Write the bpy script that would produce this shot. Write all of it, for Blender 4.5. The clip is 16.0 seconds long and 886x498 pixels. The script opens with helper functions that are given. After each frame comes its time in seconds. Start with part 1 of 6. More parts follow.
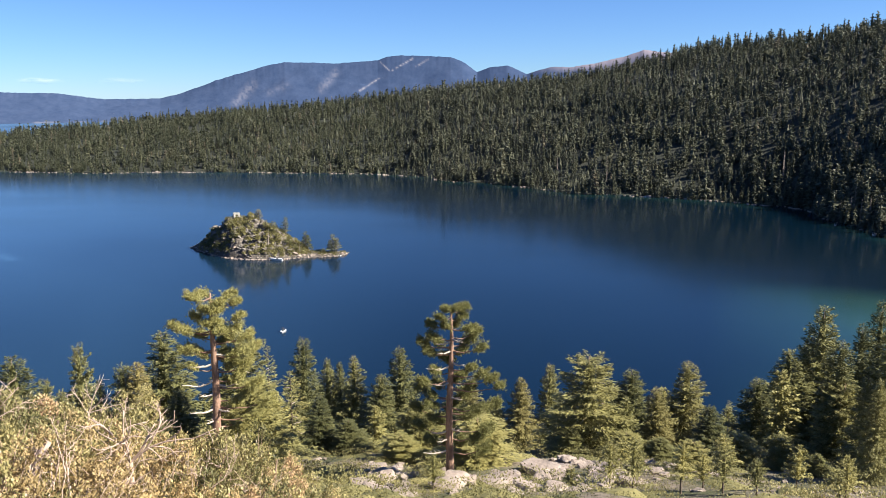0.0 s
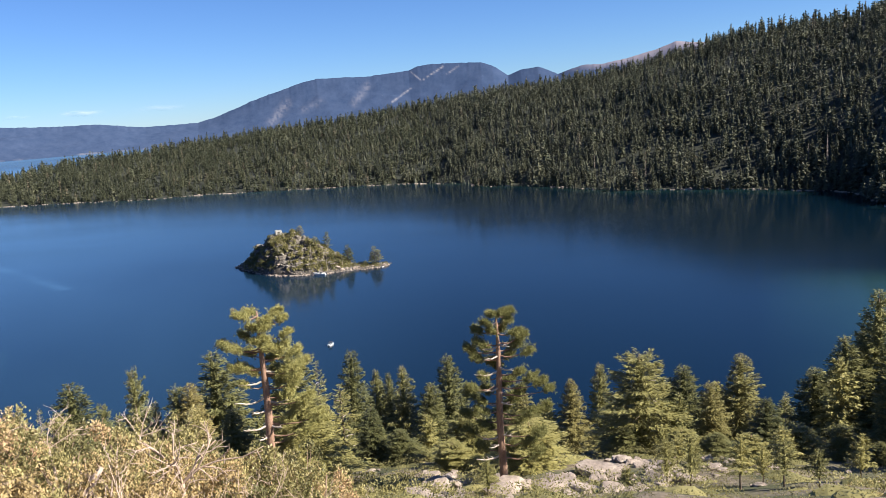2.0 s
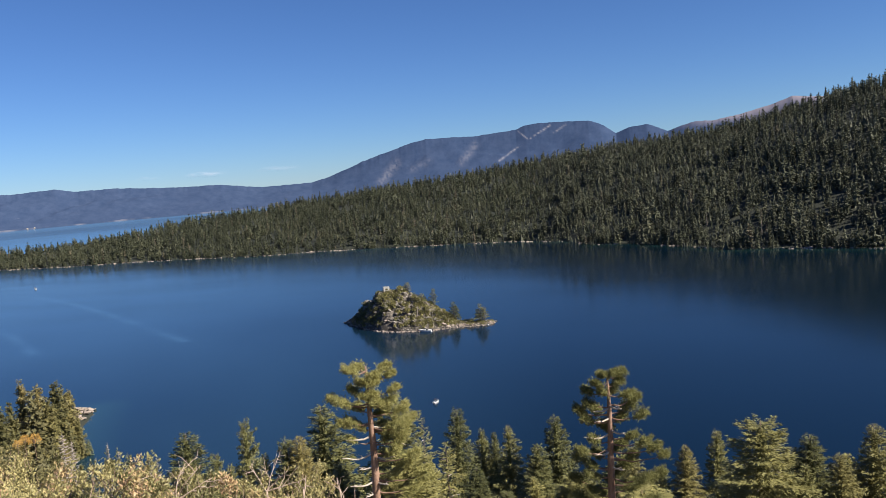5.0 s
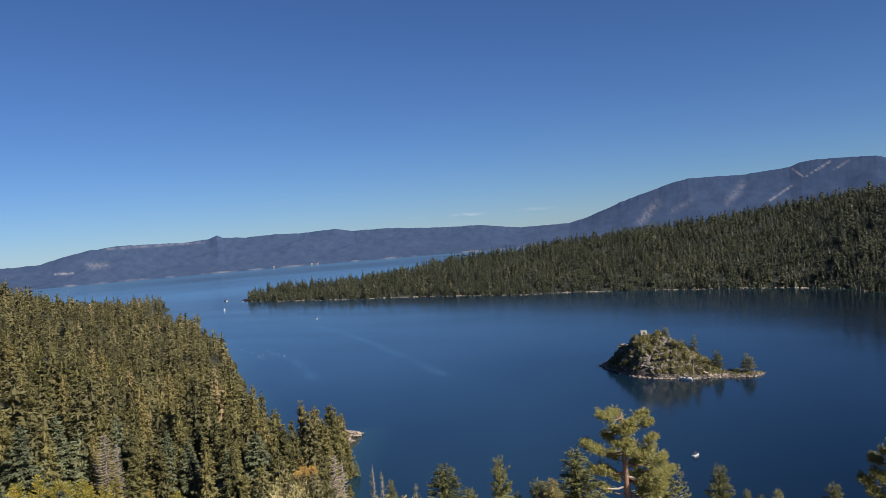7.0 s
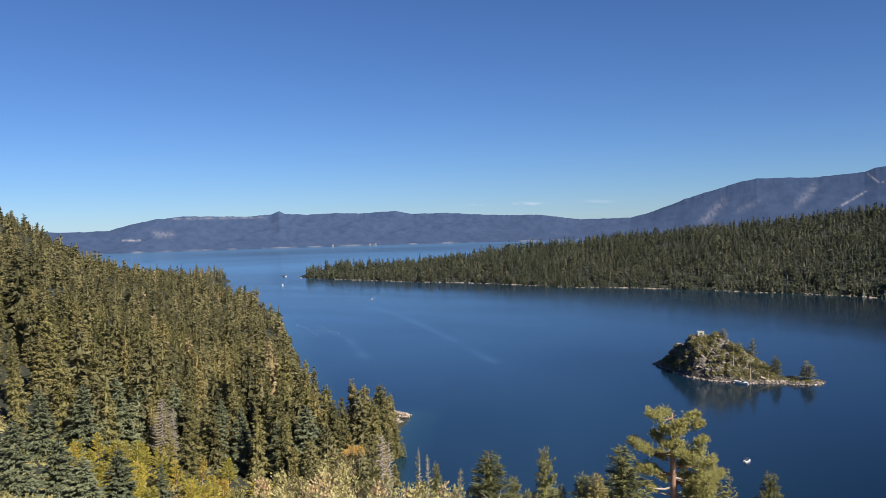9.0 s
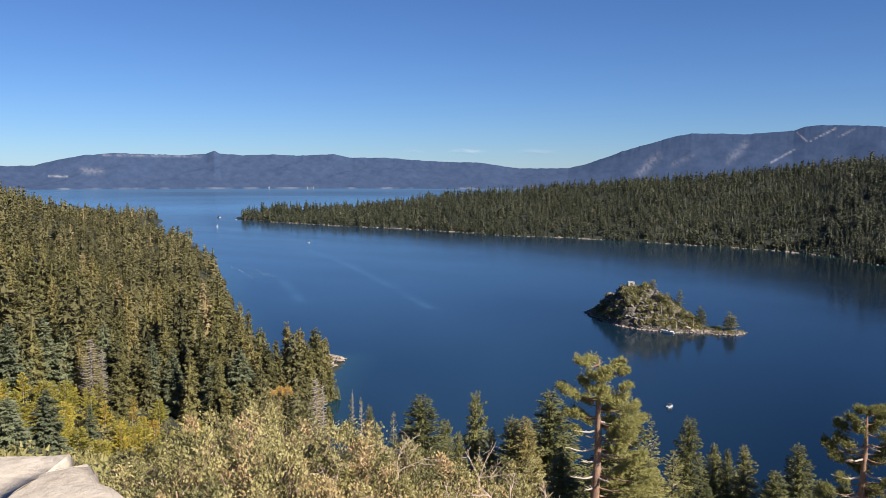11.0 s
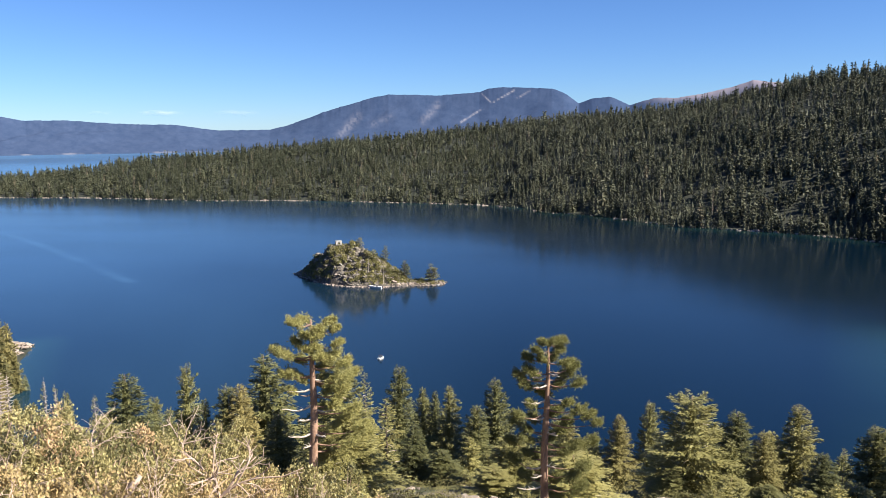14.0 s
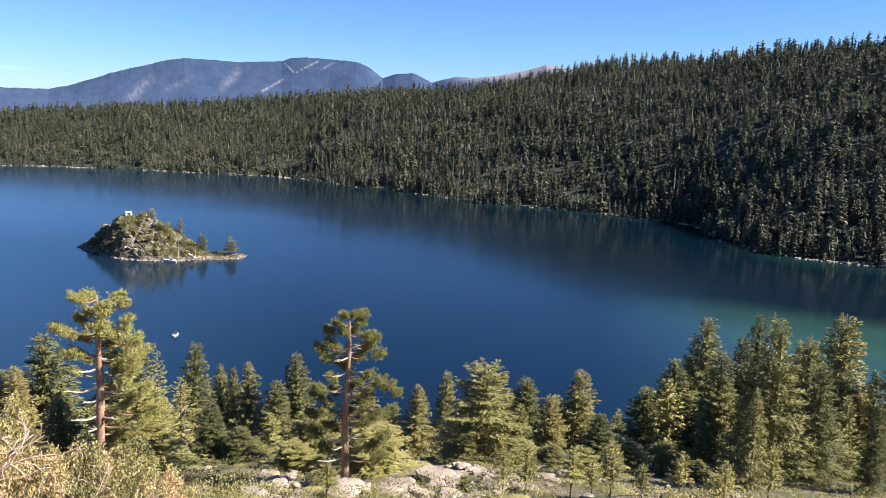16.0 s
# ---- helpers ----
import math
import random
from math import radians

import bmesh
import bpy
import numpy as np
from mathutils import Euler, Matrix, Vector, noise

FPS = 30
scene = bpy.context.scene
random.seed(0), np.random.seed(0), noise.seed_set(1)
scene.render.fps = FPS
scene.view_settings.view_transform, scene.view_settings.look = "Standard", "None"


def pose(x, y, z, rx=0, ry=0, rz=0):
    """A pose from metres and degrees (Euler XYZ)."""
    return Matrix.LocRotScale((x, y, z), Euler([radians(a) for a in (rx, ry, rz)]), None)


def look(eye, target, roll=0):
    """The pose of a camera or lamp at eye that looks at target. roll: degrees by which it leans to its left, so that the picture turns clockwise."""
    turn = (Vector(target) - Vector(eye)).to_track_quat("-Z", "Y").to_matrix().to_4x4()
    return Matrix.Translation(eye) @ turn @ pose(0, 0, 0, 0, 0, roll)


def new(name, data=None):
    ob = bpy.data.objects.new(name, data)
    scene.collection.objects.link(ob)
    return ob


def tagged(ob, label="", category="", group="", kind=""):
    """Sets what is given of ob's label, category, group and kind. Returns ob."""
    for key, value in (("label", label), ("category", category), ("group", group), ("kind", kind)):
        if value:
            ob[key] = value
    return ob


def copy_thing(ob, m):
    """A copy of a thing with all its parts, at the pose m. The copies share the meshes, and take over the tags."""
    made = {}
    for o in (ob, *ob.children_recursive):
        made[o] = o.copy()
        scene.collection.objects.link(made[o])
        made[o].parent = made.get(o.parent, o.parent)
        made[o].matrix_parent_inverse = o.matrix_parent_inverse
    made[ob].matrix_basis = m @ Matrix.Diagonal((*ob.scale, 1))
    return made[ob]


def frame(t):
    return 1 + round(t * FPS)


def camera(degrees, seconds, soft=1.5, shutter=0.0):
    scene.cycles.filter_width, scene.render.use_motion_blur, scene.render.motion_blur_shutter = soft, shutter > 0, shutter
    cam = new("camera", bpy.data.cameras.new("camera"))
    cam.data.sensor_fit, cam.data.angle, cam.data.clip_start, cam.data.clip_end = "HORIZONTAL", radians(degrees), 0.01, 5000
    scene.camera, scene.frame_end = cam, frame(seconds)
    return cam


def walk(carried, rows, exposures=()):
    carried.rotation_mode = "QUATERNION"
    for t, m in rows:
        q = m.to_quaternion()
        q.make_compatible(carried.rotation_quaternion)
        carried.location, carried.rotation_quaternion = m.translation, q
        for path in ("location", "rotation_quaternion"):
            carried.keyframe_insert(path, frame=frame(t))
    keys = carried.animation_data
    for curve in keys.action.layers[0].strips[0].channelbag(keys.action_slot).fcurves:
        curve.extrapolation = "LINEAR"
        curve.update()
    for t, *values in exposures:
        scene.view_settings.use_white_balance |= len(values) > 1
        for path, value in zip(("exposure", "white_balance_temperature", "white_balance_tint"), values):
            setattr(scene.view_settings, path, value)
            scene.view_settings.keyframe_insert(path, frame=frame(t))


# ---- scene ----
cam = camera(57.07, 16.0, soft=0.5)


def aim(x, y, z, yaw, pitch, roll):
    """A camera pose from its place, its bearing to the left of +y, its pitch and its roll, in degrees."""
    return Matrix.Translation((x, y, z)) @ pose(0, 0, 0, 0, 0, yaw) @ pose(0, 0, 0, 90 + pitch) @ pose(0, 0, 0, 0, 0, roll)


walk(cam, [
    (0, aim(-0.002, 0.001, 130.001, 0.003, -10.715, -0.327)),
    (0.5, aim(0.002, 0.003, 130.002, 0.437, -10.832, -1.005)),
    (1, aim(0.013, 0.002, 130, 0.729, -10.931, -2.121)),
    (1.5, aim(0.021, 0.013, 129.997, 1.591, -10.867, -3.51)),
    (2, aim(0.035, 0.014, 130.003, 2.93, -10.151, -4.229)),
    (2.5, aim(0.028, 0.036, 129.991, 4.523, -9.965, -4.566)),
    (3, aim(0.018, 0.048, 129.983, 5.707, -10.238, -4.519)),
    (3.2, aim(0.011, 0.058, 129.979, 5.717, -10.317, -4.64)),
    (5.3, aim(-0.258, 0.366, 129.897, 12.763, -4.853, -4.828)),
    (5.5, aim(-0.271, 0.387, 129.907, 15.216, -4.491, -4.961)),
    (6, aim(-0.32, 0.444, 129.96, 22.597, -3.086, -5.124)),
    (6.5, aim(-0.336, 0.453, 129.968, 26.458, -1.875, -5.411)),
    (7, aim(-0.353, 0.489, 129.953, 27.707, -1.24, -4.583)),
    (7.5, aim(-0.378, 0.535, 129.939, 29.398, -1.166, -2.93)),
    (8, aim(-0.41, 0.584, 129.926, 31.658, -1.417, -2.194)),
    (8.2, aim(-0.395, 0.555, 129.94, 32.451, -1.561, -2.016)),
    (10.3, aim(-0.129, 0.266, 130.045, 28.22, -3.85, 0.411)),
    (10.5, aim(-0.125, 0.266, 130.043, 27.65, -4.411, 0.532)),
    (11, aim(-0.122, 0.266, 130.041, 27.477, -5.831, 0.251)),
    (11.5, aim(-0.118, 0.266, 130.046, 26.815, -6.823, 0.738)),
    (12, aim(-0.089, 0.246, 130.043, 22.419, -7.059, 2.053)),
    (12.5, aim(-0.067, 0.243, 130.035, 15.899, -8.11, 2.733)),
    (13, aim(-0.046, 0.225, 130.036, 12.234, -8.855, 2.238)),
    (13.5, aim(-0.009, 0.179, 130.034, 9.458, -8.968, 0.825)),
    (14, aim(0.009, 0.161, 130.029, 6.979, -8.535, -0.356)),
    (14.5, aim(0.03, 0.127, 130.038, 4.608, -8.367, -0.201)),
    (15, aim(0.04, 0.103, 130.035, 1.572, -8.615, 1.64)),
    (15.5, aim(0.036, 0.071, 130.034, -2.998, -9.11, 2.982)),
    (16, aim(0.05, 0.056, 130.021, -7.045, -10.133, 2.398)),
], [(0, 1.32), (1.5, 1.25), (3.2, 1.02), (5.3, 0.75), (6.0, 0.62), (7.0, 0.41), (7.6, 0.63), (8.2, 0.67), (10.3, 0.72), (11.5, 0.72), (12.0, 0.75), (12.5, 0.86), (13.5, 1.2), (14.5, 1.27), (16, 1.5)])

# ---- light: clear autumn afternoon, the sun to the right and a little behind ----
SUN_BEARING, SUN_HEIGHT = 103.0, 38.0
world = bpy.data.worlds.new("world")
scene.world = world
world.use_nodes = True
wn = world.node_tree
sky = wn.nodes.new("ShaderNodeTexSky")
sky.sky_type, sky.sun_disc = "NISHITA", False
sky.sun_elevation, sky.sun_rotation = radians(SUN_HEIGHT), radians(SUN_BEARING)
sky.altitude, sky.air_density, sky.dust_density, sky.ozone_density = 1900, 1.0, 0.0, 4.0
clear_air = wn.nodes.new("ShaderNodeMix")
clear_air.data_type, clear_air.blend_type = "RGBA", "MULTIPLY"
clear_air.inputs[0].default_value, clear_air.inputs[7].default_value = 1.0, (0.62, 0.84, 1.2, 1.0)
wn.links.new(sky.outputs[0], clear_air.inputs[6])
wn.links.new(clear_air.outputs[2], wn.nodes["Background"].inputs[0])
wn.nodes["Background"].inputs[1].default_value = 0.05
sun_data = bpy.data.lights.new("sun", "SUN")
sun_data.energy, sun_data.angle, sun_data.color = 5.0, radians(0.55), (1.0, 0.93, 0.82)
sun = new("sun", sun_data)
sun_way = Vector((math.sin(radians(SUN_BEARING)) * math.cos(radians(SUN_HEIGHT)),
                  math.cos(radians(SUN_BEARING)) * math.cos(radians(SUN_HEIGHT)), math.sin(radians(SUN_HEIGHT))))
sun.matrix_world = look(tuple(sun_way * 400 + Vector((0, 0, 200))), (0, 0, 200))

# ---- materials ----
def shader(name):
    """A material with its node tree and its Principled node."""
    m = bpy.data.materials.new(name)
    m.use_nodes = True
    return m, m.node_tree, m.node_tree.nodes["Principled BSDF"]


def node(nt, kind, **values):
    n = nt.nodes.new(kind)
    for key, value in values.items():
        n.inputs[key].default_value = value
    return n


def noise_of(nt, scale, detail=4.0, rough=0.55, space="Object", stretch=None):
    if space == "World":
        out = nt.nodes.new("ShaderNodeNewGeometry").outputs["Position"]
    else:
        out = nt.nodes.new("ShaderNodeTexCoord").outputs[space]
    if stretch:
        mp = nt.nodes.new("ShaderNodeMapping")
        mp.inputs["Scale"].default_value = stretch
        nt.links.new(out, mp.inputs[0])
        out = mp.outputs[0]
    n = node(nt, "ShaderNodeTexNoise", Scale=scale, Detail=detail, Roughness=rough)
    nt.links.new(out, n.inputs["Vector"])
    return n.outputs["Fac"]


def ramp(nt, fac, stops):
    r = nt.nodes.new("ShaderNodeValToRGB")
    el = r.color_ramp.elements
    while len(el) < len(stops):
        el.new(0.5)
    for e, (p, c) in zip(el, stops):
        e.position, e.color = p, (*c, 1.0)
    nt.links.new(fac, r.inputs[0])
    return r.outputs[0]


def mixed(nt, fac, a, b, how="MIX"):
    m = nt.nodes.new("ShaderNodeMix")
    m.data_type, m.blend_type = "RGBA", how
    if isinstance(fac, float):
        m.inputs[0].default_value = fac
    else:
        nt.links.new(fac, m.inputs[0])
    for socket, value in ((m.inputs[6], a), (m.inputs[7], b)):
        if isinstance(value, tuple):
            socket.default_value = (*value, 1.0)
        else:
            nt.links.new(value, socket)
    return m.outputs[2]


def bumped(nt, bsdf, height, distance, strength=1.0):
    b = node(nt, "ShaderNodeBump", Strength=strength, Distance=distance)
    nt.links.new(height, b.inputs["Height"])
    nt.links.new(b.outputs[0], bsdf.inputs["Normal"])


def attribute(nt, name):
    a = nt.nodes.new("ShaderNodeAttribute")
    a.attribute_name = name
    return a.outputs["Fac"]


def island_random(nt):
    return nt.nodes.new("ShaderNodeNewGeometry").outputs["Random Per Island"]


def thing_random(nt):
    return nt.nodes.new("ShaderNodeObjectInfo").outputs["Random"]


def speckled(name, low, high, scale, rough=0.85, bump=0.02, bump_scale=None, mid=None, stretch=None, metal=0.0):
    """A matt surface between two colours, in two scales of noise, with relief."""
    m, nt, p = shader(name)
    big = noise_of(nt, scale, 3.0, 0.6, stretch=stretch)
    fine = noise_of(nt, scale * 6.3, 5.0, 0.65, stretch=stretch)
    stops = [(0.32, low), (0.68, high)] if mid is None else [(0.3, low), (0.5, mid), (0.72, high)]
    c = mixed(nt, 0.45, ramp(nt, big, stops), ramp(nt, fine, stops))
    nt.links.new(c, p.inputs["Base Color"])
    p.inputs["Roughness"].default_value, p.inputs["Metallic"].default_value = rough, metal
    bumped(nt, p, noise_of(nt, bump_scale or scale * 5, 6.0, 0.65), bump)
    return m


def leafy(name, dark, light, tint_from, clear=0.25, warm=None, rough=0.6):
    """Leaves or needles: colour by tree and by leaf, and some light let through."""
    m, nt, p = shader(name)
    by_leaf = ramp(nt, island_random(nt), [(0.0, tuple(0.7 * a + 0.3 * b for a, b in zip(dark, light))), (1.0, light)])
    if tint_from == "tint":
        by_tree = ramp(nt, attribute(nt, "tint"), [(0.0, dark), (0.75, light), (1.0, warm or light)])
    else:
        by_tree = ramp(nt, thing_random(nt), [(0.0, dark), (0.8, light), (1.0, warm or light)])
    c = mixed(nt, 0.62 if tint_from == "tint" else 0.5, by_leaf, by_tree)
    nt.links.new(c, p.inputs["Base Color"])
    p.inputs["Roughness"].default_value = rough
    p.inputs["Specular IOR Level"].default_value = 0.25
    t = nt.nodes.new("ShaderNodeBsdfTranslucent")
    nt.links.new(c, t.inputs[0])
    mix = node(nt, "ShaderNodeMixShader")
    mix.inputs[0].default_value = clear
    nt.links.new(p.outputs[0], mix.inputs[1])
    nt.links.new(t.outputs[0], mix.inputs[2])
    nt.links.new(mix.outputs[0], nt.nodes["Material Output"].inputs[0])
    return m


def water_material():
    m, nt, p = shader("lake_water")
    deep = ramp(nt, noise_of(nt, 0.004, 3.0, 0.5, "World", (1.0, 0.45, 1.0)), [(0.3, (0.0010, 0.0070, 0.0144)), (0.7, (0.0013, 0.0087, 0.0182))])
    c = mixed(nt, attribute(nt, "shallow"), deep, (0.028, 0.085, 0.066))
    c = mixed(nt, attribute(nt, "lane"), c, (0.036, 0.088, 0.150))
    # paler blue stands in for sky reflected off wind ripples
    c = mixed(nt, attribute(nt, "windy_sheen"), c, (0.075, 0.190, 0.345))
    nt.links.new(c, p.inputs["Base Color"])
    p.inputs["IOR"].default_value, p.inputs["Specular IOR Level"].default_value = 1.33, 0.62
    lanes = noise_of(nt, 0.006, 4.0, 0.6, "World", (0.5, 1.6, 1.0))
    calm = node(nt, "ShaderNodeMapRange", **{"From Min": 0.35, "From Max": 0.7, "To Min": 0.115, "To Max": 0.16})
    nt.links.new(lanes, calm.inputs["Value"])
    wind = nt.nodes.new("ShaderNodeMath")
    wind.operation = "MULTIPLY_ADD"
    wind.inputs[1].default_value = 0.05
    nt.links.new(attribute(nt, "windy_sheen"), wind.inputs[0])
    nt.links.new(calm.outputs[0], wind.inputs[2])
    nt.links.new(wind.outputs[0], p.inputs["Roughness"])
    bumped(nt, p, noise_of(nt, 0.30, 3.0, 0.6, "World", (1.0, 0.6, 1.0)), 0.03, 0.5)
    return m


def ground_material():
    m, nt, p = shader("hillside_ground")
    soil = ramp(nt, noise_of(nt, 1.2, 6.0, 0.65, "World"), [(0.3, (0.13, 0.10, 0.065)), (0.6, (0.27, 0.215, 0.155)), (0.8, (0.38, 0.32, 0.26))])
    brush = ramp(nt, noise_of(nt, 2.0, 5.0, 0.7, "World"), [(0.3, (0.035, 0.042, 0.018)), (0.7, (0.12, 0.12, 0.045))])
    patch = ramp(nt, noise_of(nt, 0.12, 5.0, 0.6, "World"), [(0.42, (0.0, 0.0, 0.0)), (0.58, (1.0, 1.0, 1.0))])
    open_floor = mixed(nt, patch, soil, brush)
    # forest floor, its colour darkened for the shade between trees
    shady_litter = ramp(nt, noise_of(nt, 0.25, 5.0, 0.65, "World"), [(0.3, (0.016, 0.020, 0.013)), (0.7, (0.040, 0.043, 0.029))])
    c = mixed(nt, attribute(nt, "wooded"), open_floor, shady_litter)
    nt.links.new(c, p.inputs["Base Color"])
    p.inputs["Roughness"].default_value = 0.9
    bumped(nt, p, noise_of(nt, 1.5, 6.0, 0.7, "World"), 0.35)
    return m


def mountain_material():
    m, nt, p = shader("far_mountain")
    # forest and rock colours carry the blue of distant haze
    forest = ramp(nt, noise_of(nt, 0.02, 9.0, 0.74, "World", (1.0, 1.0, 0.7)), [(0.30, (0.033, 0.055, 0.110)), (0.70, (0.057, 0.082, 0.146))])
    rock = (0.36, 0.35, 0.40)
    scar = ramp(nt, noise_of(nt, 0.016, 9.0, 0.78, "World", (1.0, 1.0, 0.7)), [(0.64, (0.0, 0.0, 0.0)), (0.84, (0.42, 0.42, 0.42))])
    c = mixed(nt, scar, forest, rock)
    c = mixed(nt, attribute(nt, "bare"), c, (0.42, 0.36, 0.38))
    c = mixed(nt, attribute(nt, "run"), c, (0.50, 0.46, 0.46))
    nt.links.new(c, p.inputs["Base Color"])
    p.inputs["Roughness"].default_value = 1.0
    p.inputs["Specular IOR Level"].default_value = 0.0
    return m


WATER, GROUND, MOUNTAIN = water_material(), ground_material(), mountain_material()
FIR = leafy("fir_needles", (0.030, 0.044, 0.023), (0.262, 0.246, 0.092), "thing", 0.10, (0.34, 0.26, 0.10))
PINE = leafy("pine_needles", (0.062, 0.072, 0.028), (0.38, 0.340, 0.125), "thing", 0.10)
OLD_PINE = leafy("old_pine_needles", (0.130, 0.138, 0.050), (0.40, 0.37, 0.135), "thing", 0.10)
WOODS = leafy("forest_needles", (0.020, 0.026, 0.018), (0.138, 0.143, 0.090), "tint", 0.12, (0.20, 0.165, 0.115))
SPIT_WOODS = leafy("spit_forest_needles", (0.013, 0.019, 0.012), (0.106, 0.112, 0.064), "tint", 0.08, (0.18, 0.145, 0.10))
OLIVE_WOODS = leafy("slope_forest_needles", (0.024, 0.029, 0.015), (0.200, 0.176, 0.078), "tint", 0.10, (0.40, 0.30, 0.16))
OLIVE = leafy("slope_needles", (0.026, 0.034, 0.016), (0.265, 0.232, 0.090), "thing", 0.10, (0.32, 0.24, 0.10))
SILVER_NEEDLES = leafy("silver_fir_needles", (0.052, 0.064, 0.040), (0.24, 0.255, 0.145), "thing", 0.1)
ASPEN = leafy("aspen_leaves", (0.20, 0.205, 0.045), (0.52, 0.42, 0.08), "thing", 0.35, (0.58, 0.32, 0.08))
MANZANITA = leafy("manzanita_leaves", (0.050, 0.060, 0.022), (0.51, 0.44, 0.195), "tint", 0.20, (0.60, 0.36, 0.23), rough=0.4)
TAN_LEAF = leafy("dry_manzanita_leaves", (0.10, 0.080, 0.036), (0.62, 0.46, 0.22), "thing", 0.22, rough=0.5)
RUST_LEAF = leafy("dry_leaves", (0.52, 0.31, 0.07), (0.74, 0.46, 0.12), "thing", 0.25)
BRUSH = leafy("brush_leaves", (0.060, 0.068, 0.028), (0.36, 0.315, 0.125), "tint", 0.15, (0.32, 0.23, 0.10))
BARK = speckled("red_bark", (0.17, 0.095, 0.06), (0.44, 0.28, 0.20), 1.6, 0.9, 0.05, 6.0, stretch=(1.0, 1.0, 0.25))
DARK_BARK = speckled("grey_brown_bark", (0.07, 0.05, 0.035), (0.20, 0.15, 0.11), 1.6, 0.9, 0.04, 6.0, stretch=(1.0, 1.0, 0.25))
DEAD_WOOD = speckled("bleached_wood", (0.36, 0.29, 0.23), (0.68, 0.58, 0.49), 2.5, 0.85, 0.01, 12.0, stretch=(1.0, 1.0, 0.3))
GREY_WOOD = speckled("weathered_wood", (0.20, 0.165, 0.14), (0.42, 0.36, 0.31), 2.5, 0.85, 0.01, 12.0, stretch=(1.0, 1.0, 0.3))
PALE_TWIG = speckled("pale_twig", (0.28, 0.20, 0.155), (0.58, 0.45, 0.36), 5.0, 0.85, 0.004, 30.0)
TWIG = speckled("pinkish_twig", (0.15, 0.095, 0.07), (0.40, 0.28, 0.20), 5.0, 0.8, 0.004, 30.0)
GRANITE = speckled("granite", (0.13, 0.10, 0.08), (0.50, 0.41, 0.34), 0.9, 0.9, 0.16, 2.8, mid=(0.31, 0.25, 0.205))
ISLE_ROCK = speckled("island_rock", (0.040, 0.035, 0.029), (0.27, 0.23, 0.19), 0.3, 0.9, 0.9, 0.7, mid=(0.115, 0.098, 0.080))
CRAG = speckled("crag_granite", (0.050, 0.044, 0.038), (0.46, 0.41, 0.36), 0.3, 0.9, 0.6, 1.6, mid=(0.17, 0.15, 0.125))
COPING = speckled("wall_stone", (0.27, 0.215, 0.165), (0.66, 0.57, 0.47), 3.4, 0.92, 0.008, 34.0, mid=(0.50, 0.42, 0.34))
HUT_STONE = speckled("pale_masonry", (0.36, 0.34, 0.31), (0.66, 0.63, 0.58), 1.2, 0.9, 0.06, 4.0)
MORTAR_WALL = speckled("masonry", (0.20, 0.18, 0.16), (0.42, 0.37, 0.32), 0.8, 0.9, 0.05, 4.0)
HULL = speckled("white_hull", (0.66, 0.66, 0.66), (0.82, 0.82, 0.81), 1.0, 0.35, 0.0)
DARK_TRIM = speckled("dark_canvas", (0.015, 0.016, 0.022), (0.05, 0.05, 0.06), 2.0, 0.7, 0.0)

# ---- the land: one sheet round a bay ----
EYE = 130.0


def polar(bearing, distance):
    """Plan place from a bearing to the left of +y, in degrees, and a distance."""
    return -distance * np.sin(np.radians(bearing)), distance * np.cos(np.radians(bearing))


def lattice(ix, iy, seed):
    h = (ix.astype(np.int64) * 374761393 + iy.astype(np.int64) * 668265263 + seed * 974634777) & 0xFFFFFFFF
    h = ((h ^ (h >> 13)) * 1274126177) & 0xFFFFFFFF
    return ((h ^ (h >> 16)) & 0xFFFF) / 65535.0


def value_noise(x, y, seed=0):
    ix, iy = np.floor(x), np.floor(y)
    fx, fy = x - ix, y - iy
    fx, fy = fx * fx * (3 - 2 * fx), fy * fy * (3 - 2 * fy)
    a, b = lattice(ix, iy, seed), lattice(ix + 1, iy, seed)
    c, d = lattice(ix, iy + 1, seed), lattice(ix + 1, iy + 1, seed)
    return (a * (1 - fx) + b * fx) * (1 - fy) + (c * (1 - fx) + d * fx) * fy


def fractal(x, y, octaves=4, seed=0, gain=0.5):
    """Noise about 0, within about -1 and 1."""
    total, amp, norm = 0.0, 1.0, 0.0
    for k in range(octaves):
        total = total + amp * (value_noise(x * 2 ** k, y * 2 ** k, seed + k) * 2 - 1)
        norm += amp
        amp *= gain
    return total / norm


# the shore of the land that the viewpoint stands on: bearing, distance
NEAR_SHORE = [(-100, 500), (-75, 430), (-60, 400), (-40, 330), (-25, 300), (-10, 290), (5, 290), (20, 292), (27, 297),
              (32, 308), (35.2, 345), (36.2, 420), (35.4, 490), (34.6, 525), (34.3, 546), (36, 545), (39, 535), (40.9, 550), (41.4, 620), (42.1, 760), (42.75, 930), (43.3, 1130),
              (44.5, 1320), (46.3, 1560), (48.3, 1680), (49.3, 1780), (47.4, 1870), (46.6, 1960), (46.7, 2070), (50, 2150),
              (55, 2120), (64, 1950), (80, 2300), (120, 2300), (180, 2300), (-130, 2300), (-110, 1200)]
SHORE_XY = np.array([polar(b, d) for b, d in NEAR_SHORE])
RISE = ((-60, -14), (0, 0), (210, 92.7), (230, 99.4), (284, 126.0), (290, 128.3), (430, 172), (1200, 215))
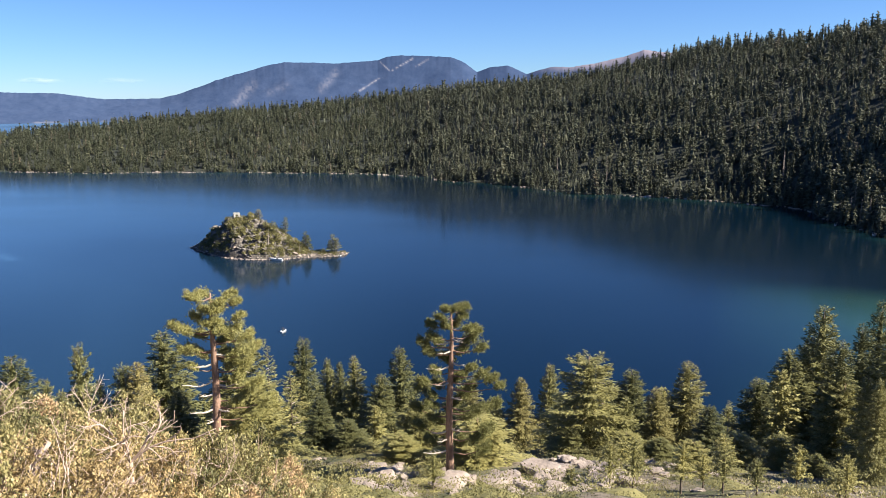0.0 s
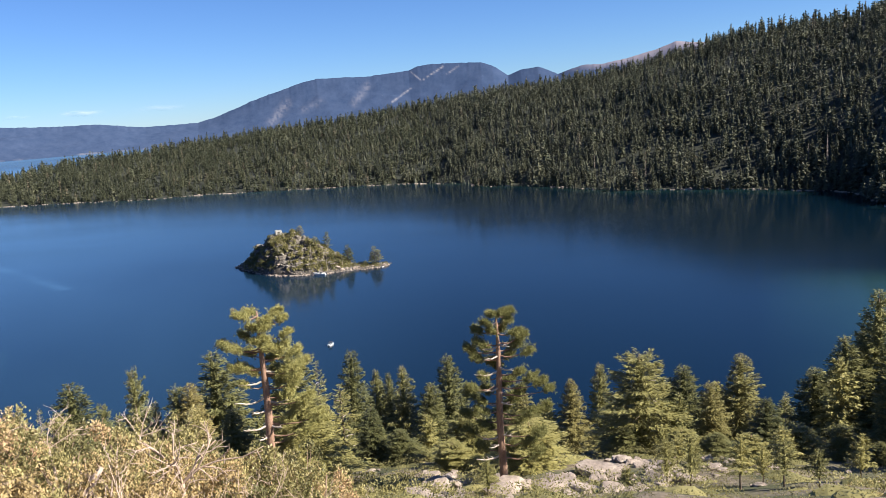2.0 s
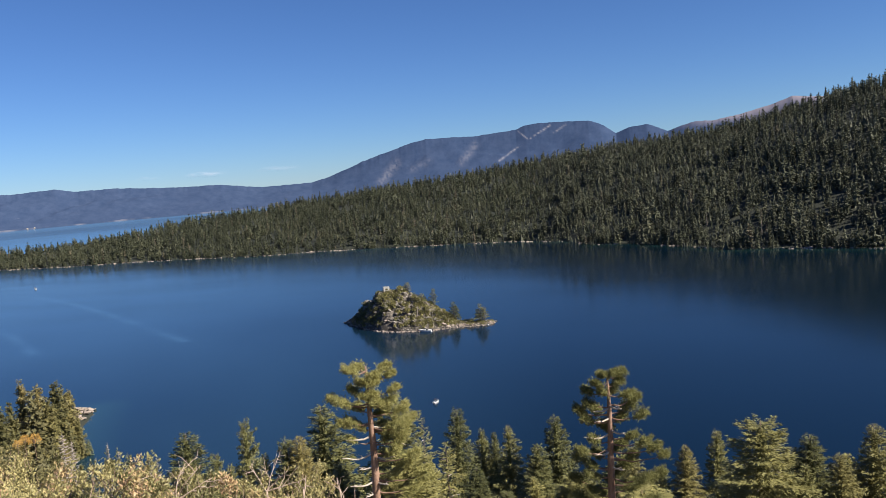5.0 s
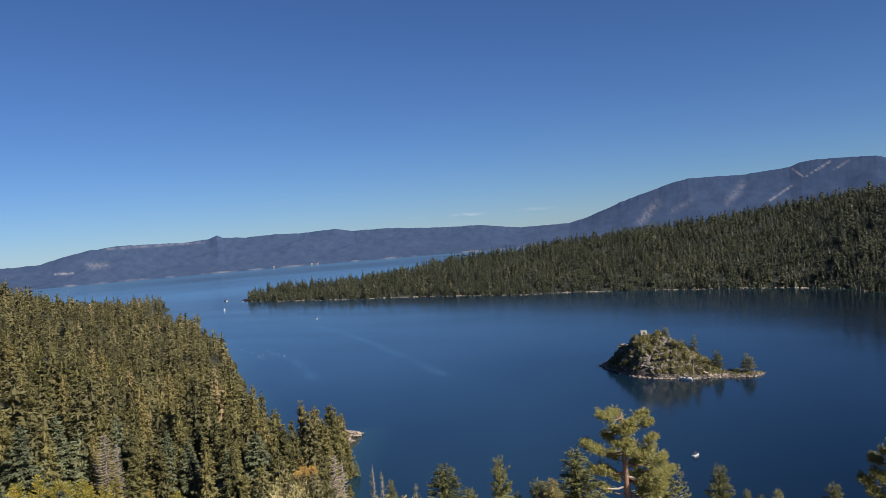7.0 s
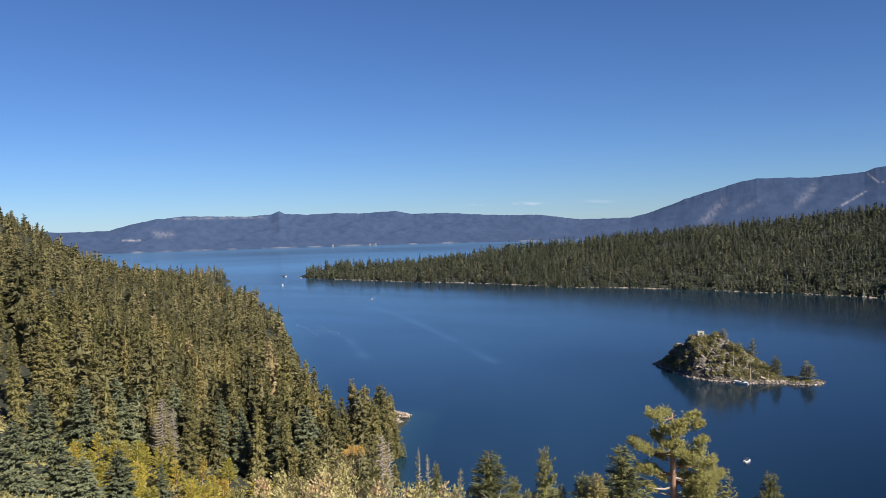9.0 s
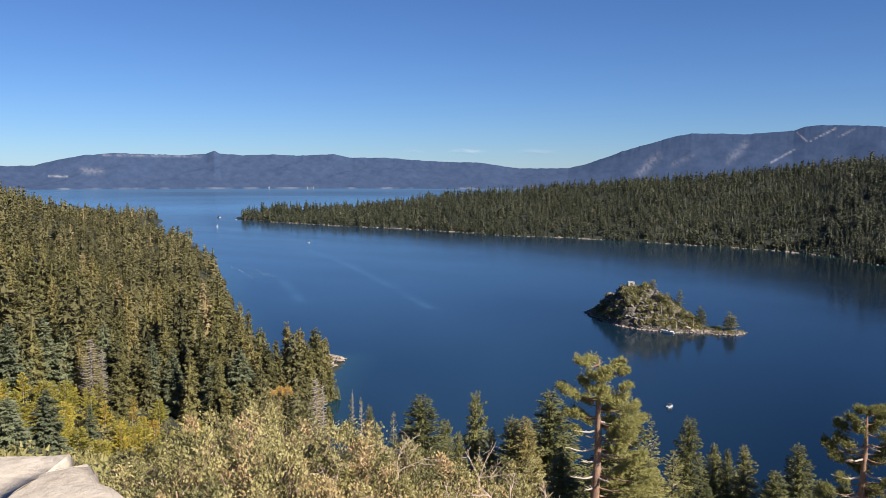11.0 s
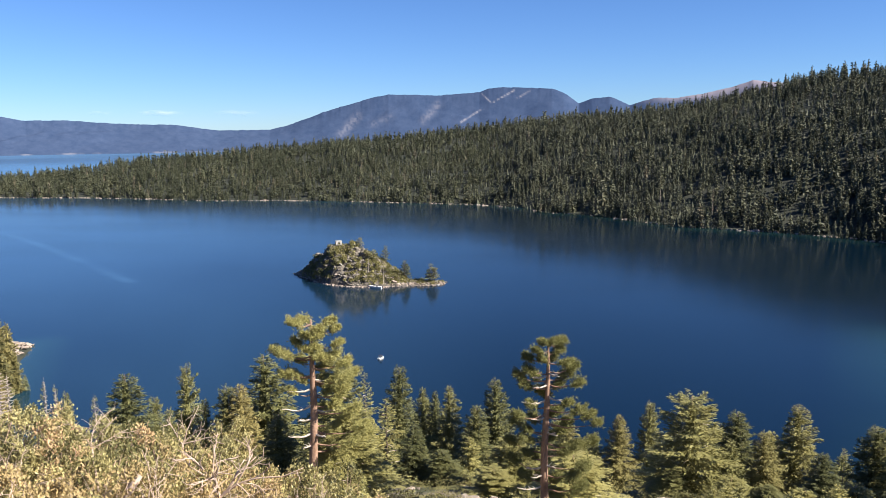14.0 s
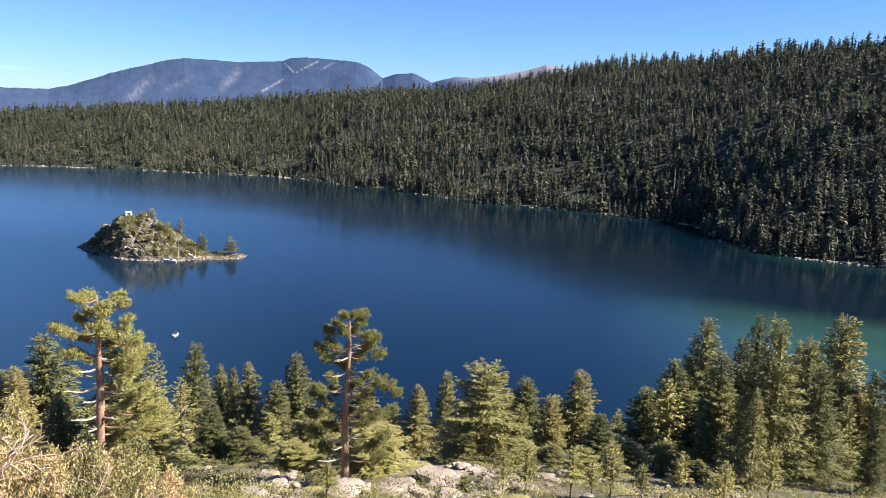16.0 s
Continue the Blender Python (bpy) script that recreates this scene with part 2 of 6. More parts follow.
# the wooded hill across the bay: bearing, shore, crest distance, crest height
FAR_HILL = [(-180, 500, 1400, 260), (-75, 500, 1400, 260), (-50, 760, 1450, 262), (-40, 850, 1480, 256), (-34, 838, 1500, 244),
            (-30.6, 837, 1540, 243), (-28.8, 853, 1560, 238), (-27, 898, 1580, 233), (-25.2, 945, 1600, 226), (-24.1, 1017, 1620, 221), (-20.6, 1042, 1650, 217),
            (-17, 1068, 1680, 210), (-13.2, 1086, 1700, 186), (-9.6, 1100, 1750, 163), (-6.2, 1160, 1800, 154), (-2.5, 1240, 1850, 150),
            (-0.2, 1244, 1880, 142), (1.1, 1316, 1900, 136), (4.4, 1373, 1950, 118), (7.9, 1405, 1980, 105), (11.4, 1430, 2000, 93), (15.2, 1470, 2030, 85),
            (19, 1510, 2050, 75), (22.9, 1530, 2050, 60), (26.9, 1617, 2080, 51), (30.8, 1700, 2080, 30), (34.8, 1765, 2080, 19),
            (38.6, 1885, 2110, 18), (40.5, 1950, 2090, 11), (41.7, 2003, 2045, 3.5), (42.2, 2100, 2130, -8), (180, 2100, 2130, -14)]
HILL = np.array(FAR_HILL, float)
HILL[:, 3] -= np.interp(HILL[:, 0], [-15, 5], [3.5, 0.5]) * np.clip(HILL[:, 3] / 25, 0, 1)
# the same shore, its corners smoothed, for the slope above it
FINE = np.arange(-75, 60, 0.5)
BELL = np.exp(-(np.arange(-24, 25) * 0.5 / 4.0) ** 2)
SOFT_SHORE = np.convolve(np.pad(np.interp(FINE, HILL[:, 0], HILL[:, 1]), 24, mode="edge"), BELL / BELL.sum(), "valid")


def inland(x, y):
    """Distance from the near shore, positive on land."""
    best = np.full(np.shape(x), 1e9)
    inside = np.zeros(np.shape(x), bool)
    n = len(SHORE_XY)
    for i in range(n):
        (ax, ay), (bx, by) = SHORE_XY[i], SHORE_XY[(i + 1) % n]
        dx, dy = bx - ax, by - ay
        t = np.clip(((x - ax) * dx + (y - ay) * dy) / (dx * dx + dy * dy), 0, 1)
        best = np.minimum(best, np.hypot(x - ax - t * dx, y - ay - t * dy))
        inside ^= ((ay > y) != (by > y)) & (x < (bx - ax) * (y - ay) / np.where(by == ay, 1e-9, by - ay) + ax)
    return np.where(inside, best, -best)


def height_of(x, y):
    """The ground's height; below 0 it is the lake's bed."""
    x, y = np.asarray(x, float), np.asarray(y, float)
    d, b = np.hypot(x, y), np.degrees(np.arctan2(-x, y))
    wobble = fractal(x / 90, y / 90, 4, 3)
    far_off = np.clip(d / 120, 0, 1)
    w = inland(x, y) + wobble * 7 * far_off * np.clip((d - 150) / 200, 0, 1)
    near = np.interp(w, [p[0] for p in RISE], [p[1] for p in RISE])
    near = np.where(near > 0, near * (1 - 0.13 * np.interp(b, [44, 52, 56, 61], [0, 1, 1, 0.4]) * np.clip((d - 400) / 300, 0, 1)), near)
    near = np.where(near > 0, near * (1 - np.interp(b, [44.5, 47, 49, 51, 53, 55, 56.5, 59, 61], [0, 0.25, 0.42, 0.38, 0.29, 0.21, 0.13, 0.0, -0.02]) * np.clip((d - 700) / 200, 0, 1) * np.clip((1700 - d) / 150, 0, 1)), near)
    low_head = np.interp(b, [46, 50, 52, 56, 60, 64], [8, 10, 12, 30, 70, 200])
    near = np.where((d > 1500) & (b > 30) & (b < 64), np.minimum(near, low_head + np.clip((1640 - d) / 140, 0, 1) * 60), near)
    near = np.where((near > 3) & (b > 44) & (b < 64), np.maximum(near - 3.0 * np.clip((d - 700) / 200, 0, 1) * np.clip((1600 - d) / 100, 0, 1), 1.5), near)
    near = near + np.clip(w / 25, 0, 1) * (wobble * 5 * far_off + fractal(x / 9, y / 9, 3, 8) * 0.9 * np.clip((d - 12) / 30, 0, 1))
    shore, crest, top = (np.interp(b, HILL[:, 0], HILL[:, k]) for k in (1, 2, 3))
    shore = shore + wobble * 5
    u = (d - shore) / (crest - shore)
    soft = np.interp(b, FINE, SOFT_SHORE)
    v = np.where(d < crest, np.clip((d - soft) / (crest - soft), 0.012, 1), 1.0)
    up = (top - 1.0) * (1 - (1 - v) ** 1.45) * np.clip((d - shore) / 30, 0, 1)
    down = np.maximum(d - crest, 0) * np.interp(b, [-40, 10, 22], [0.05, 0.12, 0.32])
    gully = fractal(x / 210, y / 210, 4, 21) * 15 * np.clip(u * 2.2, 0, 1) * np.clip(top / 150, 0.1, 1) * np.clip((1.1 - u) * 2, 0, 1)
    far = np.where(u > 0, np.clip(u * 25, 0, 1) * 0.9 + up - down + gully, np.maximum(u * 60, -14))
    land = np.maximum(np.maximum(near, far), -14)
    return np.where((d < 9) & (y < 1.7 - 0.13 * x), 128.4, land)


def sheet(name, verts, faces, material, smooth=True, attributes=None):
    """A mesh object from arrays of places and of equal faces."""
    me = bpy.data.meshes.new(name)
    verts, faces = np.asarray(verts, np.float32), np.asarray(faces, np.int32)
    k = faces.shape[1]
    me.vertices.add(len(verts))
    me.vertices.foreach_set("co", verts.ravel())
    me.loops.add(faces.size)
    me.loops.foreach_set("vertex_index", faces.ravel())
    me.polygons.add(len(faces))
    me.polygons.foreach_set("loop_start", np.arange(0, faces.size, k, dtype=np.int32))
    for key, values in (attributes or {}).items():
        me.attributes.new(key, "FLOAT", "POINT").data.foreach_set("value", np.asarray(values, np.float32))
    me.update(calc_edges=True)
    me.polygons.foreach_set("use_smooth", np.full(len(faces), smooth))
    me.materials.append(material)
    return me


def rings(bearings, distances):
    """Places and faces of a closed polar grid."""
    b, d = np.meshgrid(bearings, distances, indexing="ij")
    x, y = polar(b, d)
    nb, nd = b.shape
    i, j = np.meshgrid(np.arange(nb), np.arange(nd - 1), indexing="ij")
    k = (i + 1) % nb
    f = np.stack([i * nd + j, i * nd + j + 1, k * nd + j + 1, k * nd + j], -1).reshape(-1, 4)
    return x.ravel(), y.ravel(), f


BEARINGS = np.concatenate([np.arange(-50, 76, 0.4), np.arange(80, 310, 5.0)])
REACH = np.concatenate([np.array([0.01, 0.7]), np.geomspace(1.2, 120, 60), np.geomspace(124, 2400, 130), [2800, 3500, 4300, 4985]])
gx, gy, gf = rings(BEARINGS, REACH)
gz = height_of(gx, gy)
near_land = inland(gx, gy) > -20
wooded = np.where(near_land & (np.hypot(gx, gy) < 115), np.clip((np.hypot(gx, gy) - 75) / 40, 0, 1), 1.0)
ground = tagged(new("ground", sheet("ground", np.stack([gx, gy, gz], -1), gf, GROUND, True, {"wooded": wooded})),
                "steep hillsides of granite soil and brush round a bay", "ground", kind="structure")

LAKE_BEARINGS = np.concatenate([np.arange(-50, 76, 0.2), np.arange(80, 310, 5.0)])
lake_x, lake_y, lake_f = rings(LAKE_BEARINGS, np.concatenate([np.geomspace(240, 2400, 340), np.geomspace(2440, 4985, 30)]))
bed = height_of(lake_x, lake_y)
lake_b, lake_d = np.degrees(np.arctan2(-lake_x, lake_y)), np.hypot(lake_x, lake_y)
off_far = np.interp(lake_b, HILL[:, 0], HILL[:, 1]) - lake_d
shelf = np.clip(1.15 + inland(lake_x, lake_y) / 480.0, 0, 1) * np.clip((-18.5 - lake_b) / 11, 0, 1) * np.clip((612 - lake_d) / 45, 0, 1) * np.clip((lake_d - 360) / 140, 0.35, 1) * 0.9 + np.clip(1 - off_far / 60.0, 0, 1) * np.clip((-18 - lake_b) / 9, 0, 1) * 0.3
shallow = np.clip(np.maximum(shelf * (0.8 + 0.4 * fractal(lake_x / 60, lake_y / 60, 3, 19)), np.clip(1 + bed / 6.0, 0, 1) * 0.3), 0, 1)
# slicks and wakes over the bay, their paler sheen put into colour: bearing, distance
LANES = [([(38.7, 1296), (36.9, 1264), (34.8, 1116), (32.8, 978), (30.8, 855), (28.4, 740)], 6, 0.5), ([(39.3, 976), (38.5, 908), (37.9, 833), (37.5, 780)], 6, 0.5),
         ([(36.9, 1375), (38.7, 1444), (40.6, 1546), (42.4, 1722)], 4, 0.7), ([(36.9, 1375), (36.5, 1448), (36.1, 1529)], 4, 0.7), ([(41.7, 1832), (39.8, 1663), (37.5, 1429)], 8, 0.5),
         ([(36.9, 1385), (37.6, 1390), (38.4, 1402)], 3, 1.0), ([(36.9, 1385), (36.5, 1400), (36.1, 1425)], 3, 1.0), ([(46.4, 2177), (44.3, 2365), (42.0, 2436)], 16, 0.6)]
lane = np.zeros(len(lake_x))
for path, half, strong in LANES:
    xy = [polar(b, d) for b, d in path]
    for (ax, ay), (bx, by) in zip(xy, xy[1:]):
        t = np.clip(((lake_x - ax) * (bx - ax) + (lake_y - ay) * (by - ay)) / ((bx - ax) ** 2 + (by - ay) ** 2), 0, 1)
        off = np.hypot(lake_x - ax - t * (bx - ax), lake_y - ay - t * (by - ay))
        lane = np.maximum(lane, strong * np.exp(-(off / half) ** 2) * np.clip(0.6 + 1.3 * fractal(lake_x / 40, lake_y / 40, 4, 14), 0.05, 1))
# ripple sheen grows leftwards and with distance, painted as paler blue
water = tagged(new("water", sheet("water", np.stack([lake_x, lake_y, 0 * lake_x], -1), lake_f, WATER, True, {"shallow": shallow, "lane": lane, "windy_sheen": np.maximum(0.17 * np.clip((lake_b - 2) / 28, 0, 1), np.clip((lake_d - 1750) / 700, 0, 1)) * np.clip(0.85 + 0.6 * fractal(lake_b / 11, lake_d / 260, 3, 71), 0.3, 1)})),
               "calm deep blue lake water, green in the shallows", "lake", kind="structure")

# the range on the far side of the main lake: bearing, height of the skyline in degrees above the eye
SKYLINE = [(-60, 2.2), (-30, 2.4), (-18, 2.5), (-15.1, 2.67), (-13.6, 2.86), (-12.1, 2.4), (-10.3, 2.02), (-8.7, 1.8), (-7.4, 1.82), (-5.8, 1.36),
           (-4.5, 1.95), (-3.3, 1.84), (-2.4, 1.52), (-1.4, 2.24), (-0.6, 2.53), (2.7, 2.68), (3.7, 2.6), (4.4, 2.35), (7.2, 2.14),
           (10.7, 2.23), (12.2, 1.9), (15.2, 1.03), (17.4, 0.2), (18.8, -0.13), (22.2, -0.16), (24.9, 0.23), (28.2, 0.3), (31.7, 0.54),
           (33.8, 0.53), (35.1, 0.78), (37.7, 0.66), (39.3, 0.73), (41.2, 0.65), (42.7, 0.75), (43.1, 0.95), (43.6, 0.74), (45.2, 0.63), (49.4, 0.74),
           (51.1, 0.58), (52.7, 0.28), (54, -0.1), (57, -0.15), (62, 0.3), (75, 0.6), (90, 0.5)]
mb, md = np.meshgrid(np.concatenate([np.arange(-60, -16, 0.5), np.arange(-16, 56, 0.06), np.arange(56, 90.1, 0.5)]), np.linspace(0, 1, 64), indexing="ij")
top = EYE + 4950 * np.tan(np.radians(np.interp(mb, [s[0] for s in SKYLINE], [s[1] for s in SKYLINE])))
crest = top + fractal(mb * 1.7, mb * 0 + 0.5, 3, 5) * 3 + fractal(mb * 5, mb * 0 + 0.5, 2, 6) * 2
spur = fractal((mb + 1.6 * md) / 2.6, md * 2.2 + 7, 3, 31)
mx, my = polar(mb, 4640 + md * 310 + spur * 45 * np.sin(np.pi * np.clip(md, 0, 1)))
mz = -2 + (top + 2) * np.clip(md * 1.0 + spur * 0.22 * np.sin(np.pi * md), 0, 1) ** 1.15
mz = np.where(md > 0.99, top, np.minimum(mz, top)) + (crest - top) * np.clip(md * 4 - 3, 0, 1)
ni, nj = mb.shape
ii, jj = np.meshgrid(np.arange(ni - 1), np.arange(nj - 1), indexing="ij")
mf = np.stack([ii * nj + jj, (ii + 1) * nj + jj, (ii + 1) * nj + jj + 1, ii * nj + jj + 1], -1).reshape(-1, 4)
bare = np.clip((md - 0.86) * 6, 0, 1) * np.clip((-6 - mb) / 5, 0, 1)
# pale bare runs and screes on the range: ends as bearing and height in degrees, half width, strength
rise = np.degrees(np.arctan((mz - EYE) / np.hypot(mx, my)))
run = np.zeros_like(mb)
for b0, e0, b1, e1, half, strong in [(5.7, 0.3, 4.3, 1.13, 0.06, 0.6), (3.4, 1.66, 2.0, 2.45, 0.06, 0.6), (4.2, 2.2, 3.55, 1.6, 0.05, 0.5), (1.8, 1.9, 0.95, 2.4, 0.06, 0.45),
                                     (14.0, -0.5, 12.8, 0.75, 0.34, 0.2), (11.8, 0.2, 10.6, 0.7, 0.3, 0.1), (8.3, 0.4, 7.3, 1.5, 0.3, 0.18),
                                     (53.2, -0.75, 52.2, -0.78, 0.08, 0.5), (51.2, -0.4, 50.2, -0.5, 0.25, 0.2), (50.0, 0.6, 44.0, 0.55, 0.1, 0.2)]:
    t = np.clip(((mb - b0) * (b1 - b0) + (rise - e0) * (e1 - e0)) / ((b1 - b0) ** 2 + (e1 - e0) ** 2), 0, 1)
    off = np.hypot(mb - b0 - t * (b1 - b0), rise - e0 - t * (e1 - e0))
    run = np.maximum(run, 0.7 * strong * np.exp(-(off / (0.85 * half)) ** 2) * np.clip(0.75 + 1.2 * fractal(mb * 7, rise * 7, 3, 83), 0, 1.3))
run = np.maximum(run, 0.2 * (mz < 7) * np.clip(0.4 + 1.5 * fractal(mb * 1.3, mb * 0, 4, 97), 0, 1))
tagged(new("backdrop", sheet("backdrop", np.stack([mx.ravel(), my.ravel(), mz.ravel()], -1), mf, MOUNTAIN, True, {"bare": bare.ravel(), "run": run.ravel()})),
       "mountain range across the wide lake, coloured haze blue", "mountains", kind="structure")

# ---- helpers for things ----
def part(name, mesh, parent, label=""):
    """Links a mesh as one part under a thing or under a part."""
    ob = new(name, mesh)
    ob.parent = parent
    return tagged(ob, label)


def tube(points, radii, sides=7):
    """Places and triangles of a tapered tube along points."""
    pts = np.asarray(points, float)
    ways = np.gradient(pts, axis=0)
    ways /= np.linalg.norm(ways, axis=1, keepdims=True) + 1e-9
    ref = np.where(np.abs(ways[:, 2:3]) > 0.9, [[1.0, 0, 0]], [[0, 0, 1.0]])
    u = np.cross(ways, ref)
    u /= np.linalg.norm(u, axis=1, keepdims=True) + 1e-9
    v = np.cross(ways, u)
    a = np.linspace(0, 2 * np.pi, sides, endpoint=False)
    ring = pts[:, None] + (u[:, None] * np.cos(a)[None, :, None] + v[:, None] * np.sin(a)[None, :, None]) * np.asarray(radii)[:, None, None]
    n = len(pts)
    i, j = np.meshgrid(np.arange(n - 1), np.arange(sides), indexing="ij")
    k = (j + 1) % sides
    a0, a1, b0, b1 = i * sides + j, i * sides + k, (i + 1) * sides + j, (i + 1) * sides + k
    faces = np.concatenate([np.stack([a0, a1, b1], -1).reshape(-1, 3), np.stack([a0, b1, b0], -1).reshape(-1, 3)])
    tip = np.array([[(n - 1) * sides, (n - 1) * sides + q, (n - 1) * sides + q + 1] for q in range(1, sides - 1)])
    return ring.reshape(-1, 3), np.concatenate([faces, tip])


def joined(pieces):
    verts, faces, n = [], [], 0
    for v, f in pieces:
        verts.append(v)
        faces.append(f + n)
        n += len(v)
    return np.concatenate(verts), np.concatenate(faces)


def blades(rng, places, ways, length, width):
    """One narrow triangle at each place, along its way."""
    ways = ways / (np.linalg.norm(ways, axis=1, keepdims=True) + 1e-9)
    side = np.cross(ways, rng.normal(size=ways.shape))
    side /= np.linalg.norm(side, axis=1, keepdims=True) + 1e-9
    n = len(places)
    length = np.broadcast_to(length, n)[:, None] * rng.uniform(0.7, 1.3, (n, 1))
    width = np.broadcast_to(width, n)[:, None] * rng.uniform(0.7, 1.3, (n, 1))
    v = np.stack([places - side * width / 2, places + side * width / 2, places + ways * length], 1).reshape(-1, 3)
    return v, np.arange(3 * n).reshape(-1, 3)


def conifer_crown(seed, height, radius, branches, step, fan, blade, low=0.06, power=0.85, core=0.0, droop=0.12, ragged=0.25):
    """Needle sprays on whorls of branches: a spire with an uneven, gappy outline."""
    rng = np.random.default_rng(seed)
    places, ways, sizes = [], [], []
    gap = rng.uniform(0, 6.3, 4)
    for i in range(branches):
        t = low + (0.985 - low) * ((i + rng.uniform(0, 1)) / branches) ** 0.9
        a = i * 2.39996 + rng.normal() * 0.35
        reach = radius * (1 - t) ** power * (1 + ragged * (rng.uniform(-1.3, 0.7) + 0.5 * np.sin(a * 2 + gap[0]) * np.sin(t * 9 + gap[1]))) + 0.011 * height
        p = radians(-16 + 46 * t + rng.normal() * 7)
        way = np.array([np.cos(a) * np.cos(p), np.sin(a) * np.cos(p), np.sin(p)])
        side = np.array([-np.sin(a), np.cos(a), 0.0])
        n = max(1, int(reach / step))
        s = 0.1 + 0.9 * rng.uniform(0, 1, n * fan) ** 0.75
        spread = (0.16 + 0.22 * reach * (1 - 0.75 * s)) * rng.uniform(-1, 1, len(s))
        at = np.array([0, 0, t * height]) + way * (reach * s)[:, None] + side * spread[:, None]
        at[:, 2] -= droop * reach * s ** 2
        places.append(at)
        sizes.append(np.full(len(s), 0.35 + 0.65 * min(1.0, reach / (0.55 * radius))))
        ways.append(way * 0.75 + side * (np.sign(spread) * rng.uniform(0.1, 0.9, len(s)))[:, None] + np.array([0, 0, 1.0]) * rng.uniform(-0.25, 0.5, len(s))[:, None])
    v, f = blades(rng, np.concatenate(places), np.concatenate(ways), np.concatenate(sizes) * blade[0], np.concatenate(sizes) * blade[1])
    if core:
        levels = np.array([low, 0.3, 0.6, 0.97])
        cv, cf = tube([(0, 0, q * height) for q in levels], radius * core * (1 - levels) ** power + 0.01, 6)
        v, f = joined([(v, f), (cv, cf)])
    return v, f


def layered_conifer(seed, radius, layers, points, spire=0.85, notch=(0.2, 0.5)):
    """A fir of unit height: drooping ragged skirts, one over the other."""
    r = np.random.default_rng(seed)
    verts, faces = [], []
    for k in range(layers):
        t = 0.06 + 0.88 * k / layers
        reach = radius * (1 - t) ** spire * r.uniform(0.72, 1.18) + 0.008
        a = np.linspace(0, 2 * np.pi, points, endpoint=False) + r.uniform(0, 6) + r.normal(size=points) * 0.12
        q = reach * np.where(np.arange(points) % 2, r.uniform(*notch, points), r.uniform(0.75, 1.25, points))
        z = t - 0.22 * q - r.uniform(-0.012, 0.02, points)
        n = len(verts)
        verts.append((r.normal() * 0.004, r.normal() * 0.004, min(1.0, t + 1.55 / layers * r.uniform(0.85, 1.2))))
        verts.extend(zip(np.cos(a) * q, np.sin(a) * q, z))
        faces.extend((n, n + 1 + j, n + 1 + (j + 1) % points) for j in range(points))
    n = len(verts)
    verts.extend([(0.012, 0, -0.02), (-0.006, 0.01, -0.02), (-0.006, -0.01, -0.02), (0, 0, 0.6)])
    faces.extend([(n, n + 1, n + 3), (n + 1, n + 2, n + 3), (n + 2, n, n + 3)])
    return np.array(verts, float), np.array(faces)


